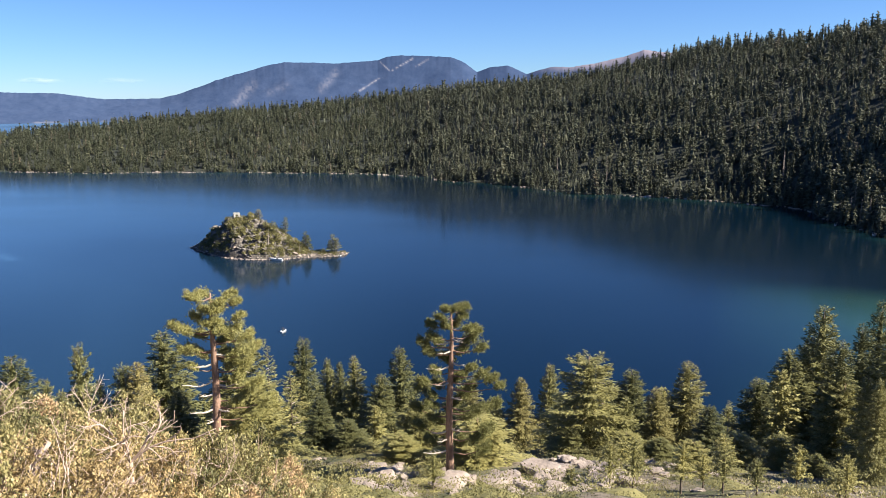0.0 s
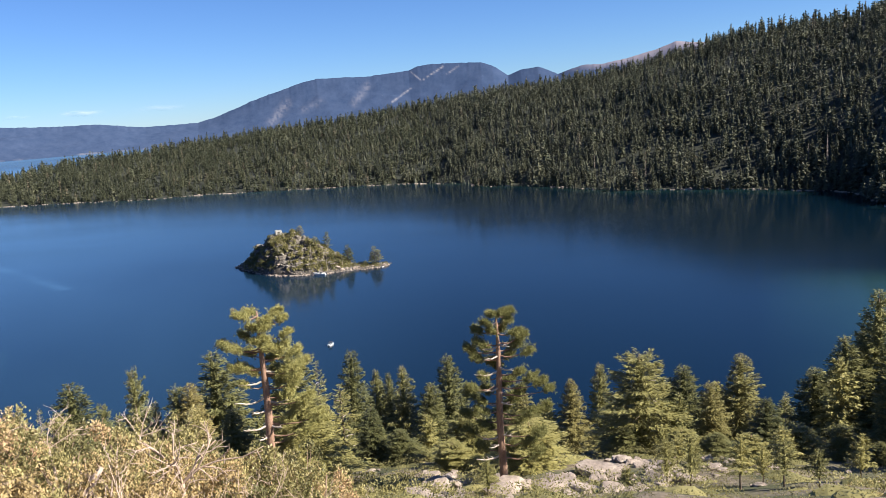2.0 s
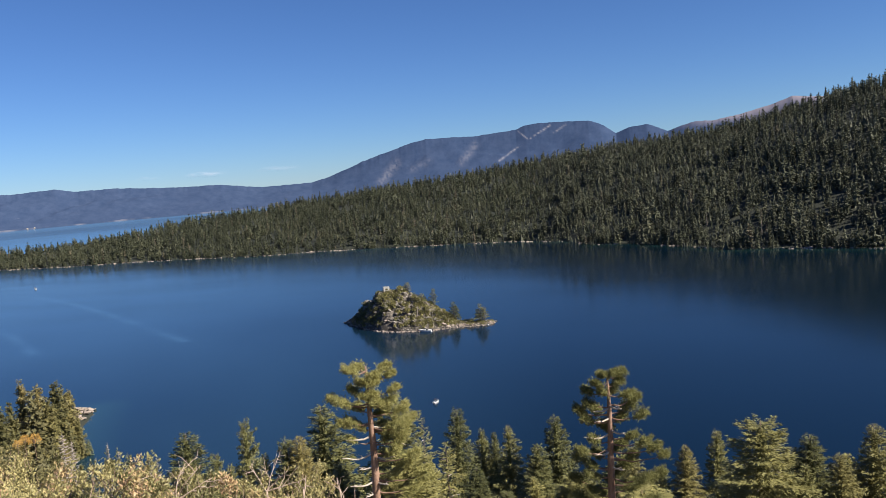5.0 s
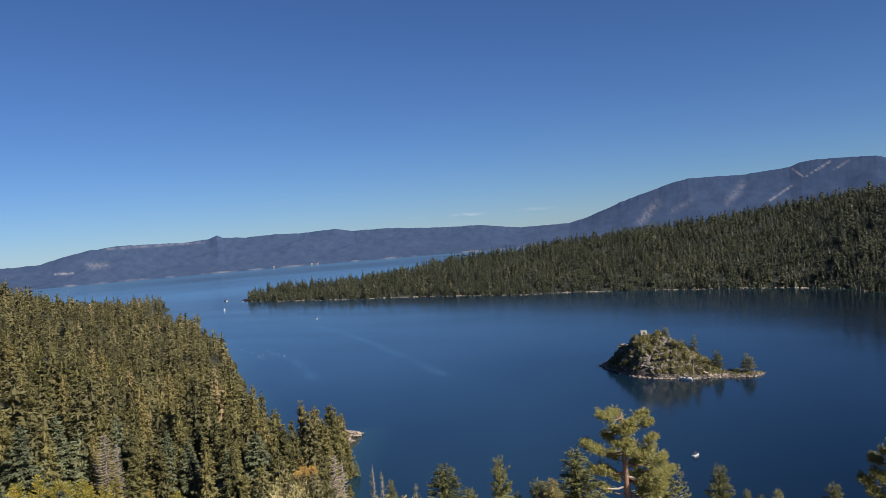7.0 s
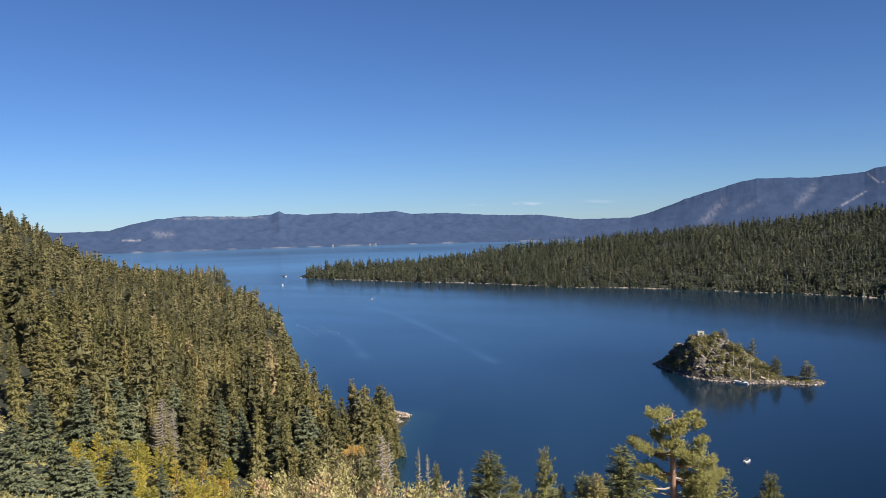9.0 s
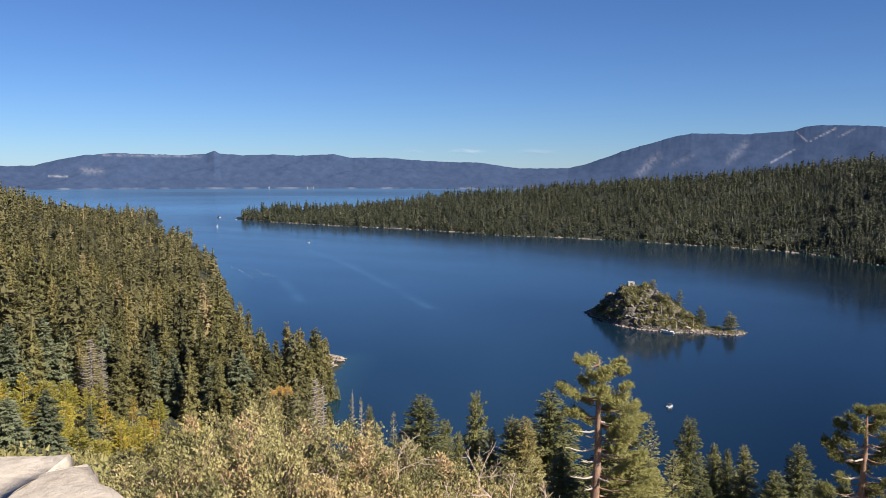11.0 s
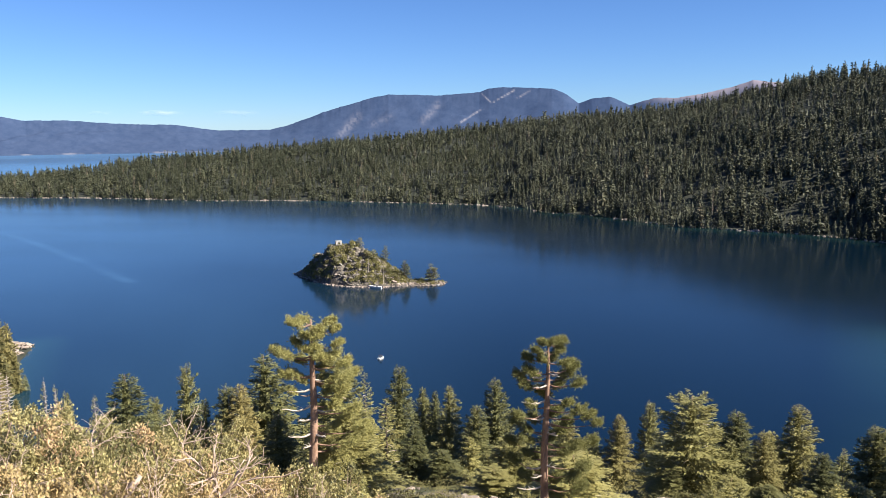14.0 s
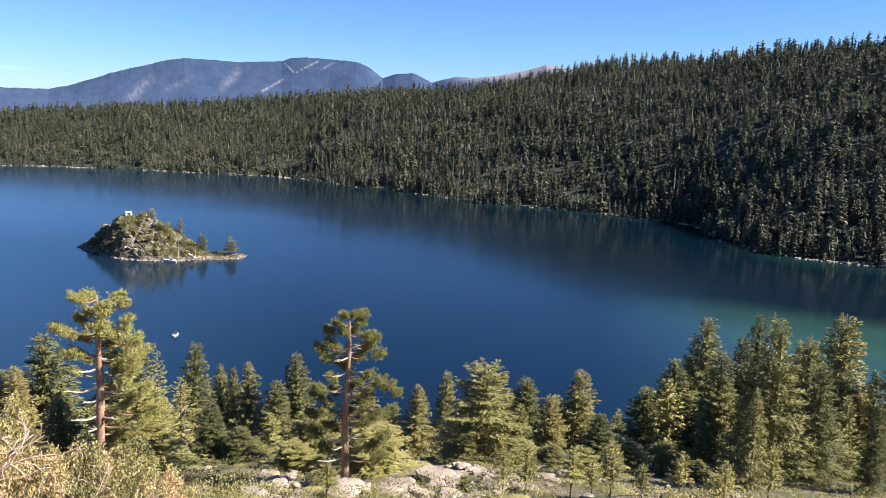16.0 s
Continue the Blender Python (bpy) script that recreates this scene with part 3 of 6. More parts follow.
def whorled_conifer(seed, radius, whorls, per, tufts, blade, low=0.05, spire=0.75, ragged=0.35, fan=0.3, core=0.5, flat=0.35, lift=0.0, foot=0.8, outward=0.6, heart=(7, 7), loose=1.0):
    """A conifer of unit height: whorls of drooping boughs, each a shelf of small needle sprays, round a close dark heart."""
    r = np.random.default_rng(seed)
    level = low + (0.97 - low) * ((np.arange(whorls) + r.uniform(0.1, 0.9, whorls)) / whorls) ** 0.92
    t = np.repeat(level, per) + r.normal(size=whorls * per) * 0.22 * loose / whorls
    t = np.clip(t, low, 0.985)
    n = len(t)
    a = np.arange(n) * 2.39996 + r.normal(size=n) * 0.4
    one_sided = 1 + 0.22 * np.sin(a + seed) * np.sin(t * 7 + seed * 1.7)
    reach = radius * (1 - t) ** spire * np.clip(foot + (t - low) * 3, 0, 1) * one_sided * (1 + ragged * r.uniform(-1.0, 0.55, n)) * np.repeat(r.uniform(0.82, 1.14, whorls), per) + 0.012
    slope = -0.22 + 0.85 * t + lift + r.normal(size=n) * 0.12
    few = np.maximum(1, np.round(tufts * np.clip(reach / radius, 0.15, 1.3))).astype(int)
    k = np.repeat(np.arange(n), few)
    m = len(k)
    s = 0.12 + 0.9 * r.uniform(0, 1, m) ** 0.62
    off = fan * reach[k] * (1.15 - 0.8 * s) * r.uniform(-1, 1, m)
    out = np.stack([np.cos(a[k]), np.sin(a[k]), 0 * s], -1)
    side = np.stack([-np.sin(a[k]), np.cos(a[k]), 0 * s], -1)
    at = out * (reach[k] * s)[:, None] + side * off[:, None]
    at[:, 2] = t[k] + reach[k] * (slope[k] * s - 0.28 * s ** 2 * (1 - t[k])) + r.normal(size=m) * 0.004 * loose - 0.12 * np.abs(off)
    way = out + side * (np.sign(off) * r.uniform(0.0, 0.9, m))[:, None] + r.normal(size=(m, 3)) * 0.25
    way[:, 2] += 0.0 + 0.5 * slope[k] - 0.7 * s * (1 - t[k]) + 0.25 * r.normal(size=m)
    way /= np.linalg.norm(way, axis=1, keepdims=True)
    across = np.cross(way, np.array([0, 0, 0.75]) + out * outward + r.normal(size=(m, 3)) * flat)
    across /= np.linalg.norm(across, axis=1, keepdims=True) + 1e-9
    size = (0.55 + 0.45 * np.clip(reach[k] / (0.6 * radius), 0, 1)) * r.uniform(0.7, 1.3, m)
    back = at - way * (0.35 * blade[0] * size)[:, None]
    v = np.stack([back - across * (blade[1] * size / 2)[:, None], back + across * (blade[1] * size / 2)[:, None], at + way * (0.65 * blade[0] * size)[:, None]], 1).reshape(-1, 3)
    f = np.arange(3 * m).reshape(-1, 3)
    if core:
        rows, round_ = heart
        tz = np.linspace(low, 0.93, rows)
        ring = np.arange(round_) / round_ * 6.2832
        q = core * radius * ((1 - tz) ** spire * np.clip(foot + (tz - low) * 3, 0, 1))[:, None] * r.uniform(0.65, 1.15, (rows, round_)) + 0.004
        cv = np.stack([np.cos(ring) * q, np.sin(ring) * q, np.broadcast_to(tz[:, None], q.shape) + r.normal(size=q.shape) * 0.012], -1).reshape(-1, 3)
        ci, cj = np.meshgrid(np.arange(rows - 1), np.arange(round_), indexing="ij")
        c0, c1 = (ci * round_ + cj).ravel(), (ci * round_ + (cj + 1) % round_).ravel()
        v, f = joined([(v, f), (cv, np.concatenate([np.stack([c0, c1, c1 + round_], -1), np.stack([c0, c1 + round_, c0 + round_], -1)]))])
    return v, f


def grown(crown, height):
    """A unit crown at its height."""
    return crown[0] * height, crown[1]


def limbs_of(thing, seed, height, radius, count, low=0.2):
    """Bare pale limbs that show between the needles, each a part."""
    r = np.random.default_rng(seed)
    for k in range(count):
        t = low + (0.85 - low) * k / count
        a, reach = k * 2.4 + r.normal() * 0.4, radius * (1 - t) ** 0.6 * r.uniform(0.75, 1.1)
        way = np.array([np.cos(a), np.sin(a), r.uniform(-0.1, 0.35)])
        root = np.array([0, 0, t * height])
        limb = tube([root, root + way * reach * 0.5 + (0, 0, 0.1 * reach), root + way * reach], np.array([0.07, 0.05, 0.015]) * r.uniform(0.8, 1.3), 5)
        part("limb", sheet("limb", *limb, DEAD_WOOD), thing, "pale bare limb")


def trunk_tube(height, foot, lean=0.0, sides=7, bends=0.0, seed=0):
    rng = np.random.default_rng(seed)
    t = np.array([-0.03, 0.0, 0.03, 0.15, 0.35, 0.6, 0.85, 1.0])
    x = lean * t * height + np.cumsum(rng.normal(size=8)) * bends
    y = np.cumsum(rng.normal(size=8)) * bends
    r = foot * np.array([1.35, 1.2, 1.0, 0.9, 0.75, 0.5, 0.22, 0.05])
    return tube(np.stack([x - x[1], y - y[1], t * height], -1), r, sides)


def tree_thing(name, label, group, trunk, crown, bark, needles, category="tree", limbs=None):
    thing = tagged(new(name), label, category, group)
    part("trunk", sheet("trunk", *trunk, bark), thing)
    part("crown", sheet("crown", *crown, needles, False), thing)
    if limbs:
        limbs_of(thing, *limbs)
    return thing


def stand(bearing, distance, sink=0.15):
    x, y = polar(bearing, distance)
    return float(x), float(y), float(height_of(x, y)) - sink


def planted(thing, bearing, distance, height, wide, turn, base_height=18.0, base_wide=2.6):
    """A copy of a tree on the ground, at its height and half width."""
    x, y, z = stand(bearing, distance)
    return copy_thing(thing, pose(x, y, z, 0, 0, turn) @ Matrix.Diagonal((wide / base_wide, wide / base_wide, height / base_height, 1)))


def taken_away(thing):
    for o in (*thing.children_recursive, thing):
        bpy.data.objects.remove(o)


# ---- firs and pines below the viewpoint ----
FIRS = [tree_thing("fir_tree", "olive-green fir with layered sprays on the slope", "conifers below the viewpoint",
                   trunk_tube(18.0, 0.26, seed=q), grown(whorled_conifer(40 + q, 3.2 / 18, 38, 9, 74, (0.0178, 0.0076), 0.03, 0.66 + 0.06 * q, 0.32, 0.37, 0.25, 0.6, 0.22, loose=1.8), 18.0), DARK_BARK, FIR)
        for q in range(5)]
SPARSE = [tree_thing("thin_fir_tree", "thin fir with bare grey branch ends and open crown", "conifers below the viewpoint",
                     trunk_tube(18.0, 0.22, seed=9 + q), grown(whorled_conifer(70 + q, 3.2 / 18, 26, 6, 52, (0.0200, 0.0080), 0.10, 0.7, 0.55, 0.24, 0.0), 18.0), DARK_BARK, PINE, limbs=(170 + q, 18.0, 2.6, 14))
          for q in range(2)]
SMALL = [tree_thing("small_fir", "small green fir between taller trees", "conifers below the viewpoint",
                    trunk_tube(18.0, 0.26, seed=20 + q), grown(whorled_conifer(90 + q, 4.4 / 18, 20, 8, 42, (0.038, 0.0190), 0.03, 0.7, 0.34, 0.36, 0.2, 0.55, 0.2, loose=1.7), 18.0), DARK_BARK, (FIR, PINE, FIR)[q])
         for q in range(3)]
PINES = [tree_thing("young_pine_tree", "yellow-green young pine with full rounded crown", "conifers below the viewpoint",
                    trunk_tube(18.0, 0.28, seed=14 + q), grown(whorled_conifer(80 + q, 3.2 / 18, 26, 8, 120, (0.0165, 0.0070), 0.05, 0.5, 0.45, 0.42, 0.22, 0.7, 0.28, loose=2.0), 18.0), BARK, PINE, limbs=(180 + q, 18.0, 2.5, 12))
         for q in range(2)]

FOREGROUND = [
    ("F", 19.8, 100, 18.2, 5.8), ("F", 21.5, 95, 13.5, 2.8), ("S", 12.7, 105, 16.3, 2.4), ("S", 11.2, 88, 10.5, 2.3),
    ("F", 10.2, 110, 18.0, 3.1), ("F", 8.5, 130, 16.6, 2.9), ("F", 7.6, 128, 15.8, 2.4), ("F", 6.6, 125, 16.0, 3.2),
    ("F", 4.6, 115, 11.7, 3.2), ("F", 3.2, 122, 16.8, 3.4), ("F", 9.1, 84, 7.2, 2.2), ("F", 7.1, 82, 4.2, 2.1),
    ("F", -5.7, 120, 12.8, 3.4), ("F", -7.8, 122, 15.0, 2.5), ("P", -10.6, 90, 12.4, 4.4), ("F", -13.6, 96, 11.7, 3.2),
    ("F", -15.4, 92, 9.2, 2.2), ("F", -17.4, 98, 12.8, 3.3), ("F", -19.1, 88, 6.7, 2.1), ("S", -20.3, 180, 12.5, 2.7),
    ("F", -22.1, 100, 10.5, 3.2), ("F", -23.9, 108, 15.8, 4.4), ("F", -25.0, 118, 18.2, 4.4), ("F", -25.8, 112, 21.8, 4.0),
    ("F", -28.1, 106, 18.7, 2.8), ("F", -29.1, 116, 23.8, 3.7), ("S", -29.9, 120, 24.9, 3.8), ("P", -27.4, 92, 10.0, 2.8),
    ("P", -32.0, 100, 14.0, 3.6), ("F", -32.3, 118, 20.0, 2.7), ("F", -34.2, 108, 21.8, 4.9), ("F", -30.2, 88, 7.2, 2.6),
    ("P", -18.1, 76, 3.1, 1.7), ("P", -21.1, 78, 3.6, 1.9), ("P", -23.8, 80, 3.6, 1.6), ("F", -26.1, 76, 2.3, 1.6),
    ("P", -2.5, 72, 4.9, 3.2), ("P", 2.1, 78, 5.4, 2.6), ("P", 14.6, 72, 13.4, 2.8), ("P", 13.9, 70, 8.9, 3.3),
    ("F", 18.9, 76, 8.6, 2.8), ("P", 3.3, 74, 2.8, 2.1), ("P", 15.4, 66, 7.7, 2.2), ("P", -13.4, 84, 3.3, 2.0),
    ("F", -15.9, 84, 2.9, 2.0), ("F", -9.3, 86, 3.5, 1.9), ("F", -32.3, 82, 4.1, 2.3), ("F", -34.1, 90, 7.1, 2.9),
    ("F", -34.5, 100, 12.9, 3.2), ("F", -2.0, 110, 10.8, 2.7), ("F", 29.0, 100, 15.7, 4.5), ("F", 25.1, 108, 18.9, 2.4),
    ("F", 23.9, 104, 13.6, 1.9), ("F", 26.3, 106, 12.7, 1.7), ("F", 27.2, 150, 19.1, 2.8), ("S", 31.0, 150, 19.3, 1.7),
    ("S", 34.0, 170, 25.5, 1.6), ("S", 33.3, 175, 26.5, 1.6), ("F", 32.7, 170, 23.7, 2.5), ("F", 22.5, 96, 13.4, 2.7),
]
SAPLINGS = [tree_thing("pine_sapling", "small open young pine with a bare lower trunk among brush", "young pines among the brush",
                       trunk_tube(4.0, 0.07, sides=6, seed=24 + q, bends=0.03), grown(whorled_conifer(95 + q, 0.25, 12, 7, 40, (0.042, 0.017), 0.32, 0.5, 0.5, 0.4, 0.2, 0.6, 0.3, loose=2.4), 4.0), DARK_BARK, PINE)
            for q in range(2)]
KINDS = {"F": FIRS, "S": SPARSE, "P": PINES}
rng = random.Random(5)
for kind, bearing, distance, tall, wide in FOREGROUND:
    planted(rng.choice(KINDS[kind]), bearing, distance, tall, wide, rng.uniform(0, 360))
for k in range(64):
    # smaller trees between the tall ones, their tops below the taller crowns
    bearing, distance = rng.uniform(-36, 31), rng.uniform(84, 150)
    x, y, z = stand(bearing, distance)
    tall = min(EYE - distance * math.tan(radians(rng.uniform(19.6, 23.0) - (3.5 if bearing < -23 else 0.0))) - z, 13.0)
    if tall > 2.2 and not (-8 < bearing < -4.2):
        planted(rng.choice(SMALL), bearing, distance, tall, max(1.1, tall * rng.uniform(0.18, 0.26)), rng.uniform(0, 360), 18.0, 3.6)
for bearing, distance, tall, wide in [(-14.0, 60, 4.4, 1.2), (-17.4, 56, 4.0, 1.1), (-20.2, 55, 3.5, 1.0), (-22.4, 54, 2.6, 0.9), (-12.3, 62, 4.0, 1.1), (-18.8, 60, 3.2, 0.9), (-25.0, 58, 3.6, 1.0), (-9.5, 60, 2.4, 0.8), (-28, 60, 3.4, 1.0), (0.8, 58, 3.2, 1.0)]:
    planted(rng.choice(SAPLINGS), bearing, distance, tall, wide, rng.uniform(0, 360), 4.0, 1.0)
for k in range(5):
    # young pines over the brush
    planted(rng.choice(SAPLINGS), rng.uniform(-31, -12), rng.uniform(57, 78), rng.uniform(2.2, 5.2), rng.uniform(0.8, 1.5), rng.uniform(0, 360), 4.0, 1.0)
for k in range(16):
    # the close stand at the end of the slope
    bearing, distance = -26.0 - 13.0 * (k + rng.random()) / 16, rng.uniform(74, 122)
    x, y, z = stand(bearing, distance)
    tall = min(EYE - distance * math.tan(radians(rng.uniform(12.8, 21.5))) - z, 24.0)
    planted(rng.choice(FIRS + PINES[:1]), bearing, distance, tall, max(1.4, tall * rng.uniform(0.14, 0.2)), rng.uniform(0, 360))
for t in FIRS + SPARSE + PINES + SMALL + SAPLINGS:
    taken_away(t)


# ---- forest across the bay and on the near slopes ----
def forest(name, label, seed, templates, bearings, nearest, farthest, spacing, tall, material, where, tints=(0.0, 1.0), smooth=False, vary=0.32):
    """Many conifers as one mesh, spread over a stretch of the land."""
    r = np.random.default_rng(seed)
    area = radians(bearings[1] - bearings[0]) * (farthest ** 2 - nearest ** 2) / 2
    n = int(area / spacing ** 2)
    b = r.uniform(*bearings, n)
    d = np.sqrt(r.uniform(nearest ** 2, farthest ** 2, n))
    x, y = polar(b, d)
    z = height_of(x, y)
    keep = where(x, y, z, b, d, r)
    x, y, z = x[keep], y[keep], np.maximum(z[keep], 0.3)
    h = tall * np.clip(r.lognormal(-0.03, vary, len(x)), 0.4, 1.9)
    verts, faces, tints_of, start = [], [], [], 0
    which = r.integers(0, len(templates), len(x))
    tint = np.clip(r.beta(2.0, 2.4, len(x)) + 0.35 * fractal(x / 60, y / 60, 3, 77), 0, 1) * (tints[1] - tints[0]) + tints[0]
    tint = np.where(r.uniform(0, 1, len(x)) < 0.025, 1.0, np.minimum(tint, 0.8))
    for k, (tv, tf) in enumerate(templates):
        m = which == k
        c = int(m.sum())
        a = r.uniform(0, 6.283, c)
        wide = h[m] * r.uniform(0.75, 1.2, c)
        ca, sa = np.cos(a)[:, None], np.sin(a)[:, None]
        v = np.stack([(tv[None, :, 0] * ca - tv[None, :, 1] * sa) * wide[:, None] + x[m][:, None],
                      (tv[None, :, 0] * sa + tv[None, :, 1] * ca) * wide[:, None] + y[m][:, None],
                      tv[None, :, 2] * h[m][:, None] + z[m][:, None] - 0.3], -1).reshape(-1, 3)
        f = (tf[None] + (np.arange(c) * len(tv))[:, None, None]).reshape(-1, 3) + start
        verts.append(v)
        faces.append(f)
        tints_of.append(np.repeat(tint[m], len(tv)))
        start += len(v)
    return tagged(new(name, sheet(name, np.concatenate(verts), np.concatenate(faces), material, smooth, {"tint": np.concatenate(tints_of)})),
                  label, "forest", kind="stuff")


FAR_TREES = [whorled_conifer(200 + q, 0.135 + 0.04 * (q % 3), 8, 5, 5, (0.132, 0.086), 0.06, 0.55 + 0.2 * ((q // 3) % 3), 0.42, 0.34, 0.36, outward=1.1, heart=(4, 5)) for q in range(9)]
SPIT_TREES = [whorled_conifer(280 + q, 0.15 + 0.04 * (q % 3), 6, 5, 4, (0.165, 0.110), 0.06, 0.55 + 0.2 * ((q // 3) % 3), 0.42, 0.34, 0.36, outward=1.1, heart=(3, 5)) for q in range(9)]
HEAD_TREES = [whorled_conifer(222 + q, 0.14 + 0.04 * (q % 3), 10, 6, 6, (0.110, 0.070), 0.06, 0.6 + 0.15 * (q % 3), 0.42, 0.34, 0.28, outward=1.0, heart=(4, 5)) for q in range(9)]
MID_TREES = [whorled_conifer(240 + q, 0.16 + 0.03 * (q % 3), 17, 7, 14, (0.060, 0.035), 0.05, 0.62 + 0.14 * (q % 3), 0.38, 0.38, 0.4, loose=2.5, outward=0.9, heart=(5, 6)) for q in range(9)]


def hill_across(x, y, z, b, d, r):
    return (z > -1.2) & (b < 41.4) & (inland(x, y) < -60) & (d < np.interp(b, HILL[:, 0], HILL[:, 2]) + 20) & ((z < 12) | (r.uniform(0, 1, len(x)) < 0.88 + 0.55 * fractal(x / 38, y / 38, 3, 51)))


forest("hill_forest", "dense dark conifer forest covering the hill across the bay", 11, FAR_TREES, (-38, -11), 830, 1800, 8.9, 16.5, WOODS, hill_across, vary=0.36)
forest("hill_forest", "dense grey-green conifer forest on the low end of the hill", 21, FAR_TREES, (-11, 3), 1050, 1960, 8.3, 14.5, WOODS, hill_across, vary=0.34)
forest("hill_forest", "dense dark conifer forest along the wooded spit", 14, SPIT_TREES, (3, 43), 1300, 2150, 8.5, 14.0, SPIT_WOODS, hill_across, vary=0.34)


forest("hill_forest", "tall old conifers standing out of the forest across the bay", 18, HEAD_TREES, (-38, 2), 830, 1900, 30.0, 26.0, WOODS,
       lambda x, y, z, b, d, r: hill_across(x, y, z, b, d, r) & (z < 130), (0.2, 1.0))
# lighter needle tints stand for sun falling on these crowns
forest("hill_forest", "tall conifers along the near end of the wooded shore, tinted as sunlit", 23, HEAD_TREES, (-38, -21), 830, 1080, 15.0, 23.0, WOODS,
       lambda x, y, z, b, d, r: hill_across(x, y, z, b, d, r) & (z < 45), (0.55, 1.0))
LOW_TREES = [layered_conifer(260 + q, 0.30, 3, 6, 0.6, (0.5, 0.9)) for q in range(4)]
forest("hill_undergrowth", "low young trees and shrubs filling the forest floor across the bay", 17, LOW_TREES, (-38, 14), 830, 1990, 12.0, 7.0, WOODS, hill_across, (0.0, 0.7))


def left_slope(x, y, z, b, d, r):
    gully = (b > 43.5) & (d < 318)
    return (z > 2.0) & (inland(x, y) > 4) & ~gully & ((b > 40.9) | (d < 430)) & ((d < 1500) | (b < 54))


forest("headland_forest", "olive conifer forest on the headland slopes", 12, FAR_TREES, (41, 62), 760, 2100, 12.5, 16.5, OLIVE_WOODS, left_slope, (0.0, 1.0))
forest("slope_forest", "olive-green conifers filling the steep lakeside slope", 13, MID_TREES, (37, 66), 235, 760, 14.5, 23.0, OLIVE_WOODS, left_slope, (0.0, 1.0))

# single firs on the steep slope beside the bay
POINT = [tree_thing("point_fir", "tall full olive-green fir above the rocky point", "firs on the lakeside slope",
                    trunk_tube(20.0, 0.25, sides=6, seed=60 + q), grown(whorled_conifer(370 + q, 0.22, 24, 8, 44, (0.036, 0.020), 0.05, 0.5 + 0.08 * q, 0.42, 0.38, 0.36, loose=2.5), 20.0), DARK_BARK, OLIVE)
         for q in range(3)]
STAND = [tree_thing("slope_fir", "olive-green fir in the close forest of the lakeside slope", "firs on the lakeside slope",
                    trunk_tube(20.0, 0.25, sides=5, seed=30 + q), grown(whorled_conifer(320 + q, 0.22, 22, 8, 38, (0.038, 0.021), 0.06, 0.62 + 0.12 * (q % 3), 0.38, 0.38, 0.36, loose=2.5), 20.0), DARK_BARK, OLIVE)
         for q in range(6)]
SILVER = [tree_thing("silver_fir", "grey-green layered fir in the gully", "firs on the lakeside slope",
                     trunk_tube(20.0, 0.25, sides=5, seed=36 + q), grown(whorled_conifer(130 + q, 0.20, 24, 8, 44, (0.036, 0.020), 0.03, 0.8, 0.25, 0.38, 0.36, loose=2.2), 20.0), DARK_BARK, SILVER_NEEDLES)
          for q in range(2)]
ASPENS = [tree_thing("aspen", "small aspen with yellow autumn leaves in the gully", "autumn aspens",
                     trunk_tube(6.0, 0.09, sides=5, seed=50 + q), conifer_crown(140 + q, 6.0, 1.7, 70, 0.25, 4, (0.34, 0.26), 0.15, 0.4, droop=-0.3, ragged=0.5), DEAD_WOOD, ASPEN)
          for q in range(3)]
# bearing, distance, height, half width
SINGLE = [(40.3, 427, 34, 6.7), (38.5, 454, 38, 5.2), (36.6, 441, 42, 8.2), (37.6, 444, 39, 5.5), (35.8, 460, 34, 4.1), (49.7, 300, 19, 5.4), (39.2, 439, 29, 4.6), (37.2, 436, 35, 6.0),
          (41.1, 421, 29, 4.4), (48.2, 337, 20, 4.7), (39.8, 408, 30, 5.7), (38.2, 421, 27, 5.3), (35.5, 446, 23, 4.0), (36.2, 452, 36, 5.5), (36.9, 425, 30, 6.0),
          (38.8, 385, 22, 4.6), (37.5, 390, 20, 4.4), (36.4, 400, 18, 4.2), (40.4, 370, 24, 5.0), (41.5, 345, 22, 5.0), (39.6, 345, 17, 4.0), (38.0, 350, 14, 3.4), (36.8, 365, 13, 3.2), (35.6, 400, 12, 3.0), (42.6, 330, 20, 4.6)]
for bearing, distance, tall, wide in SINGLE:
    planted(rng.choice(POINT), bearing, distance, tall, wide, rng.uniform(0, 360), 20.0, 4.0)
for bearing, distance, tall, wide in [(54.0, 330, 27.5, 6.9), (52.7, 333, 24.8, 5.8), (46.1, 337, 27.4, 5.8), (41.7, 377, 28.3, 8.6), (51.4, 273, 11, 2.6), (45.4, 330, 12.5, 2.7), (56.0, 309, 25.3, 6.4), (47.4, 342, 26.5, 5.2), (55.1, 321, 20.3, 5.6),
                                      (35.0, 448, 11, 2.5), (54.0, 164, 12.0, 4.0), (56.2, 146, 9.7, 4.0), (57.5, 170, 13, 4.0), (60, 150, 14, 4.0), (62, 190, 18, 4.0), (58.5, 280, 22, 5.5), (43.6, 350, 24, 5.4), (50.4, 352, 24, 5.0)]:
    planted(rng.choice(SILVER), bearing, distance, tall, wide, rng.uniform(0, 360), 20.0, 3.6)
for k in range(85):
    # the aspens' gully, between the near brush and the firs
    bearing, distance = rng.uniform(43.2, 58), rng.uniform(215, 322)
    planted(rng.choice(ASPENS), bearing, distance, rng.uniform(4.5, 10.5), rng.uniform(1.8, 3.6), rng.uniform(0, 360), 6.0, 1.7)
taken, tries = [], 0
